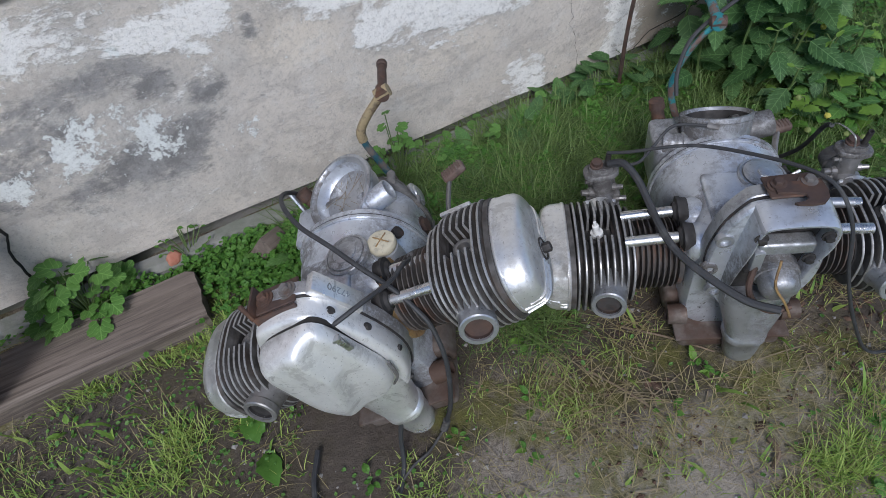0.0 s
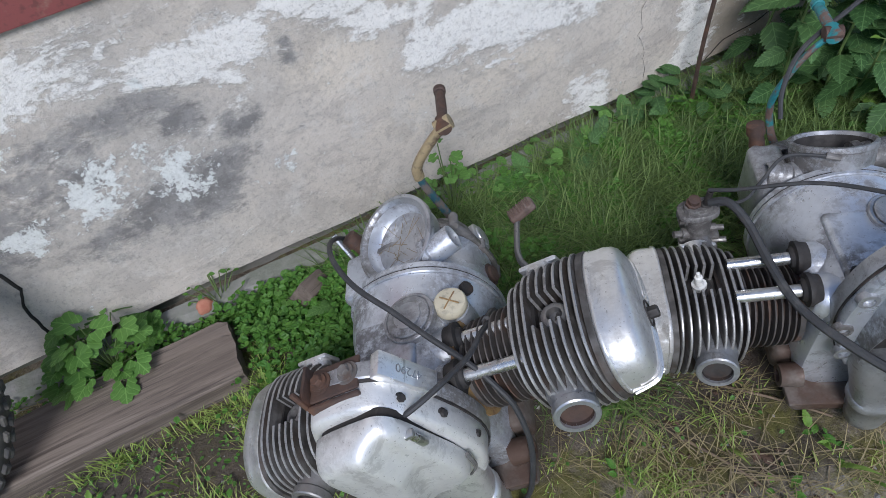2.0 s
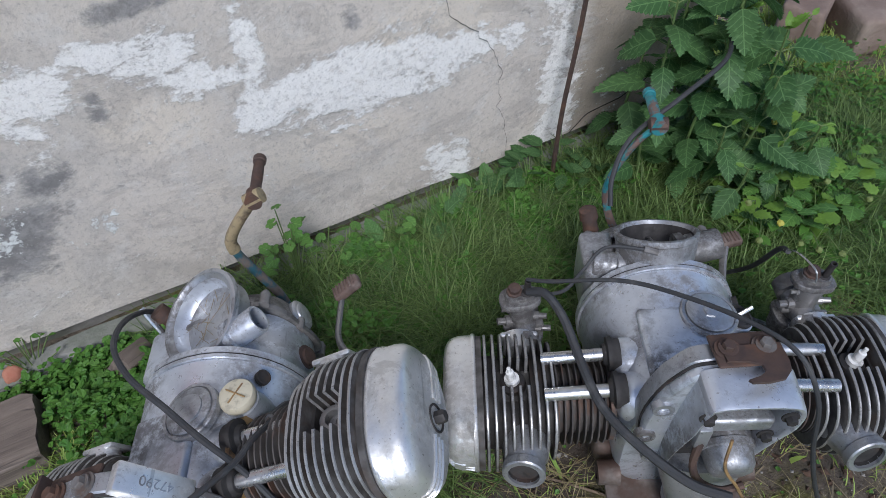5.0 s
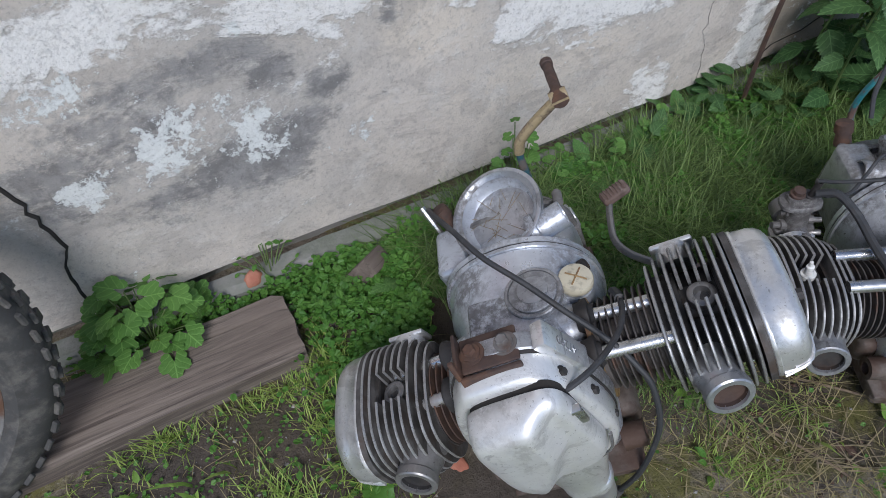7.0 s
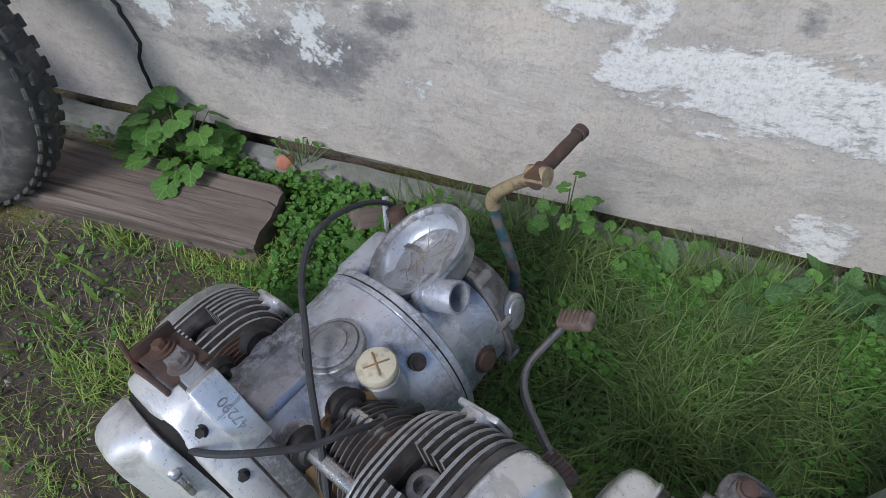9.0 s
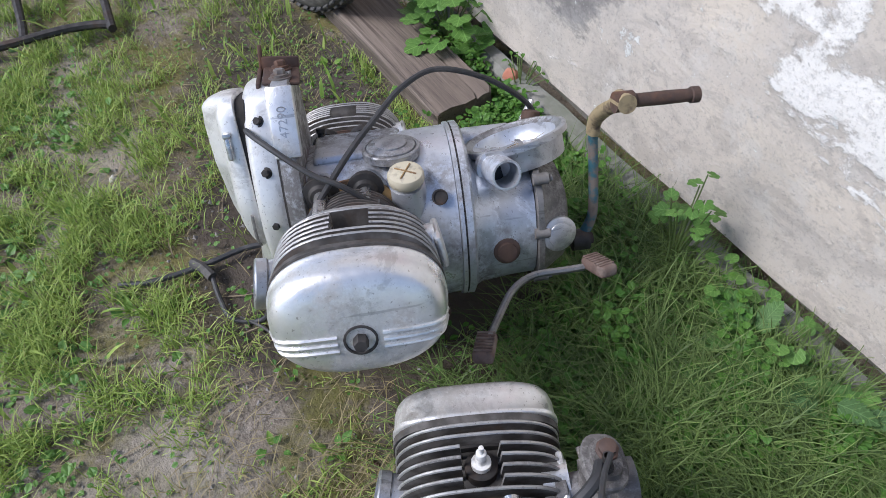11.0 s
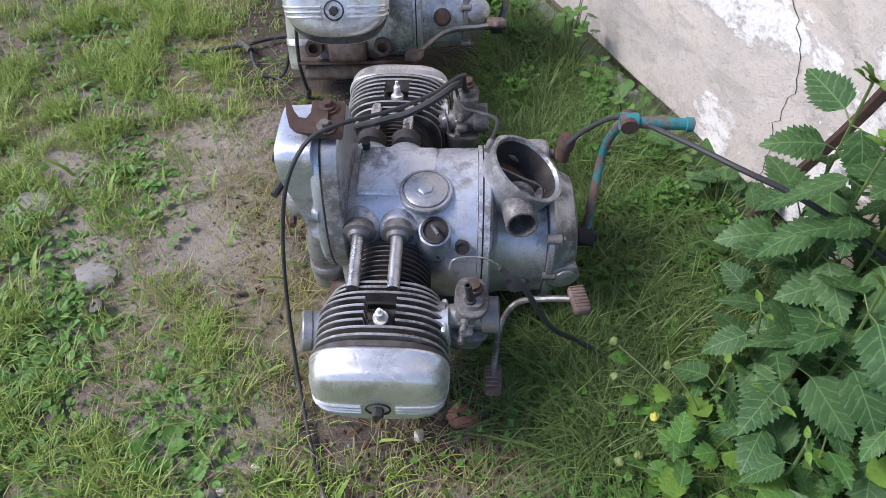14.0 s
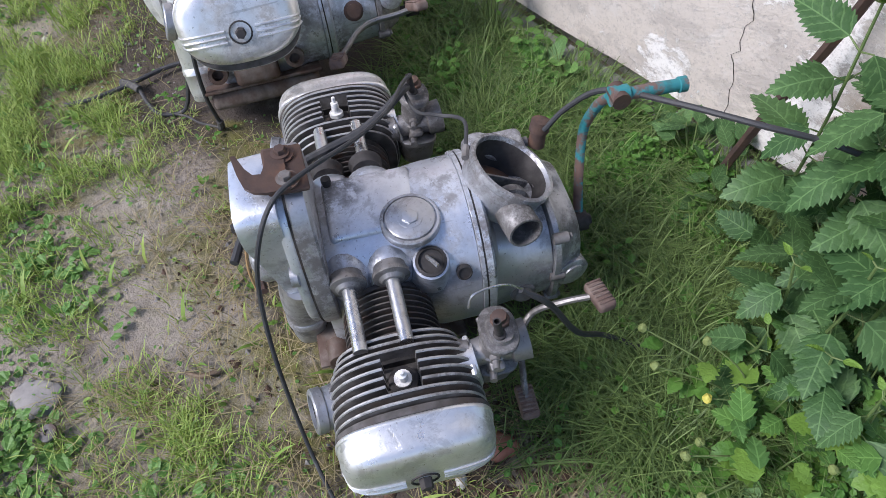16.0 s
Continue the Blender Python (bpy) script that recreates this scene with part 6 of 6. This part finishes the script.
chickweed("clover", "low clover and small leaves among grass", 9000, [(-0.2, 0.1, 0.6, 0.5, 1.5), (0.6, -0.15, 0.6, 0.2, 1.2), (1.0, 0.0, 0.4, 0.3, 1.0), (-0.4, 0.8, 0.5, 0.25, 0.8), (0.66, 0.9, 0.5, 0.4, 0.8), (-0.9, 0.3, 0.6, 0.6, 1.0), (1.8, 1.3, 0.5, 0.6, 1.2)], 0.009, M["leaf_round"], 0.025)

chickweed("broad_weeds", "low broad-leaved weeds among short grass", 1500, [(0.67, -0.17, 0.16, 0.1, 1.0), (0.58, -0.09, 0.16, 0.1, 1.0), (0.81, -0.20, 0.16, 0.1, 1.0), (0.92, 0.07, 0.16, 0.1, 1.0), (0.27, 0.10, 0.16, 0.1, 1.0), (0.31, -0.14, 0.16, 0.1, 1.0), (-0.75, 0.25, 0.3, 0.2, 1.5), (-0.2, 0.1, 0.3, 0.2, 1.5)], 0.021, M["leaf_round"], 0.035)


def avens(x, y, seed, heads):
    r = random.Random(seed)
    root = new("avens")
    for hx, hy, hz, col in heads:
        e = V(hx - x, hy - y, hz)
        stem(root, [(0, 0, -0.01), e * 0.5 + V(0.01, 0.0, 0.03), e], 0.0018, 0.0012)
        bm = bmesh.new()
        bmesh.ops.create_icosphere(bm, subdivisions=2, radius=0.006, matrix=Matrix.Translation(e))
        for v in bm.verts:
            v.co = e + (v.co - e) * (1 + 0.35 * r.random())
        part("flower_head", bm, M["yellow"] if col else M["burr"], root, "yellow flower" if col else "green burr", 10)
        for _ in range(3):
            put_leaf(root, OVAL, e * r.uniform(0.35, 0.85), r.uniform(0, 360), r.uniform(0, 40), r.uniform(0.6, 1.0))
    for _ in range(20):
        put_leaf(root, AVENS[r.randrange(3)], (r.uniform(-0.09, 0.09), r.uniform(-0.09, 0.09), r.uniform(0.03, 0.15)), r.uniform(0, 360), r.uniform(-5, 30), r.uniform(0.5, 0.95))
    root.matrix_world = pose(x, y, ground_height(x, y))
    tagged(root, "wild avens with yellow flowers and green burrs", "wildflower", "avens by the nettles")


avens(1.32, 0.84, 1, [(1.14, 0.75, 0.14, 0), (1.19, 0.72, 0.13, 0), (1.22, 0.79, 0.16, 0), (1.27, 0.74, 0.12, 1), (1.3, 0.7, 0.08, 0)])
avens(1.45, 0.86, 2, [(1.4, 0.92, 0.2, 1), (1.44, 0.78, 0.12, 0)])
avens(1.37, 0.78, 3, [(1.3, 0.66, 0.1, 0), (1.35, 0.64, 0.08, 0)])
avens(1.52, 0.78, 4, [(1.47, 0.7, 0.12, 0), (1.53, 0.66, 0.1, 0)])


# ---- small litter ----
def pebble(name, label, x, y, r, flat, material, seed, z=0.0):
    bm = bmesh.new()
    bmesh.ops.create_icosphere(bm, subdivisions=3, radius=1)
    for v in bm.verts:
        k = 1 + 0.3 * noise.noise(v.co * 1.3 + V(seed, 0, 0)) + 0.06 * noise.noise(v.co * 4 + V(seed, 2, 0))
        v.co = V(v.co.x * r * k, v.co.y * r * 0.8 * k, v.co.z * r * flat * k)
    ob = part(name, bm, material, None, "", 50)
    ob.matrix_world = pose(x, y, ground_height(x, y) + r * flat * 0.35 + z, 0, 0, seed * 47)
    return tagged(ob, label, name.replace("_", " "))


pebble("stone", "flat grey stone set in soil", 0.52, -0.03, 0.045, 0.22, M["stone"], 1)
pebble("stone", "flat grey stone set in soil", 0.27, -0.12, 0.05, 0.2, M["stone"], 2)
pebble("stone", "flat grey stone beside grass", 1.057, 0.068, 0.026, 0.3, M["stone"], 3)
pebble("pebble", "small tan pebble on soil", 1.03, 0.075, 0.011, 0.7, M["twig"], 4)
pebble("pebble", "small white chip on soil", 1.035, 0.165, 0.012, 0.5, M["pale_stone"], 5)
pebble("pebble", "square white chip on soil", 1.05, 0.1, 0.009, 0.4, M["pale_stone"], 6)
pebble("pebble", "pale brown pebble near the engine", 1.1, 0.42, 0.012, 0.8, M["pale_stone"], 7)
pebble("brick_fragment", "red brick fragment at the wall foot", -0.205, 1.215, 0.02, 0.9, M["brick"], 8, 0.035)
pebble("brick_fragment", "red brick fragment under the engine", 1.1, 0.5, 0.028, 0.5, M["brick"], 9)
pebble("brick_fragment", "orange brick crumb beside the cylinder", -0.01, 0.7, 0.018, 0.35, M["brick"], 10)
pebble("pebble", "white pebble on bare soil", -0.42, 0.36, 0.01, 0.7, M["pale_stone"], 11)
pebble("pebble", "white pebble on bare soil", -0.52, 0.42, 0.008, 0.7, M["pale_stone"], 12)
bm = bmesh.new()
box(bm, (-0.035, -0.02, 0), (0.035, 0.02, 0.09), 0.006)
ob = tagged(part("wood_chunk", bm, M["wood"]), "grey-brown wood chunk stuck among weeds", "wood")
ob.matrix_world = pose(-0.02, 1.14, 0.0, 35, 20, 40)
bm = bmesh.new()
lathe(bm, (0, 0, 0), (0, 0, 1), [(0, 0.015), (0.004, 0.0145), (0.006, 0.01), (0.006, 0.005), (0.003, 0.0045)], 22)
ob = tagged(part("washer", bm, M["bolt"]), "pale cupped metal washer on soil", "washer")
ob.matrix_world = pose(0.603, -0.03, 0.006, 8, 5, 0)
for i, (a, b, r, lab) in enumerate([((0.69, 0.235), (0.655, 0.19), 0.0065, "short brown stick on bare soil"), ((1.36, 0.76), (1.75, 0.95), 0.012, "rotten branch lying in the grass"), ((1.3, 0.62), (1.62, 0.78), 0.006, "thin dark stick in the grass"), ((-0.45, 0.2), (-0.55, 0.23), 0.004, "pale broken twig on soil"),
                                    ((0.22, 0.0), (0.35, -0.08), 0.003, "thin dry twig on soil"), ((0.48, 0.52), (0.56, 0.34), 0.003, "thin dry twig in front of an engine"), ((0.6, 0.56), (0.72, 0.42), 0.0028, "thin dry twig in front of an engine")]):
    bm = bmesh.new()
    za, zb = ground_height(*a) + r, ground_height(*b) + r
    tube(bm, [(a[0], a[1], za), ((a[0] + b[0]) / 2 + 0.008, (a[1] + b[1]) / 2 - 0.006, (za + zb) / 2 + 0.004), (b[0], b[1], zb)], r, 8, 0.85, r * 0.7)
    tagged(part("stick", bm, M["twig"] if i != 1 else M["bark"]), lab, "stick")

vs, fs = [], []
for _ in range(7000):
    x, y = rng.uniform(-1.2, 1.9), rng.uniform(-0.6, 1.2)
    if blocked(x, y):
        continue
    s = 0.0019 * math.exp(rng.normal(0, 0.55))
    z, b = ground_height(x, y), len(vs)
    for q in ((1, 0, 0), (0, 1, 0), (-1, 0, 0), (0, -1, 0), (0, 0, 0.8), (0, 0, -0.5)):
        vs.append((x + q[0] * s * rng.uniform(0.6, 1.3), y + q[1] * s * rng.uniform(0.6, 1.3), z + q[2] * s))
    fs += [(b + i, b + (i + 1) % 4, b + 4) for i in range(4)] + [(b + (i + 1) % 4, b + i, b + 5) for i in range(4)]
me = bpy.data.meshes.new("grit")
me.from_pydata(vs, [], fs)
me.materials.append(M["stone"])
tagged(new("grit", me), "scattered grit and soil crumbs", "grit", kind="stuff")

vs, fs = [], []
for _ in range(280):
    x, y = (rng.uniform(-0.6, 1.6), rng.uniform(-0.3, 1.0)) if rng.random() < 0.45 else (rng.normal(0.62, 0.22), rng.normal(0.42, 0.1))
    if blocked(x, y):
        continue
    a, half, w, bend = rng.uniform(0, 6.28), rng.uniform(0.012, 0.06), rng.uniform(0.0006, 0.0013), rng.normal(0, 0.12)
    for side in (-1, 1):
        for k in (-1, 0, 1):
            px = x + math.cos(a) * half * k - math.sin(a) * (side * w + bend * half * (1 - abs(k)))
            py = y + math.sin(a) * half * k + math.cos(a) * (side * w + bend * half * (1 - abs(k)))
            vs.append((px, py, ground_height(px, py) + 0.004 + 0.004 * (k == 0)))
    b = len(vs) - 6
    for k in range(2):
        fs.append((b + k, b + k + 1, b + k + 4, b + k + 3))
me = bpy.data.meshes.new("straw_litter")
me.from_pydata(vs, [], fs)
me.materials.append(M["straw"])
tagged(new("straw_litter", me), "dry straw stalks scattered on trodden soil", "straw", kind="stuff")

vs, fs = [], []
for _ in range(900):
    x, y = rng.normal(1.13, 0.09), rng.normal(0.5, 0.11)
    if rng.random() < 0.4:
        x, y = rng.uniform(0.4, 1.3), rng.uniform(0.25, 0.6)
    if blocked(x, y):
        continue
    s, a, z, b = 0.0045 * math.exp(rng.normal(0, 0.5)), rng.uniform(0, 6.28), ground_height(x, y), len(vs)
    u, w = (math.cos(a) * s, math.sin(a) * s), (-math.sin(a) * s * 0.6, math.cos(a) * s * 0.6)
    vs += [(x - u[0], y - u[1], z + 0.001), (x + w[0], y + w[1], z + 0.004), (x + u[0], y + u[1], z + 0.002), (x - w[0], y - w[1], z + 0.001), (x, y, z + 0.006)]
    fs += [(b + k, b + (k + 1) % 4, b + 4) for k in range(4)]
me = bpy.data.meshes.new("bark_litter")
me.from_pydata(vs, [], fs)
me.materials.append(M["bark"])
tagged(new("bark_litter", me), "brown bark crumbs and rotten leaf bits on soil", "litter", kind="stuff")
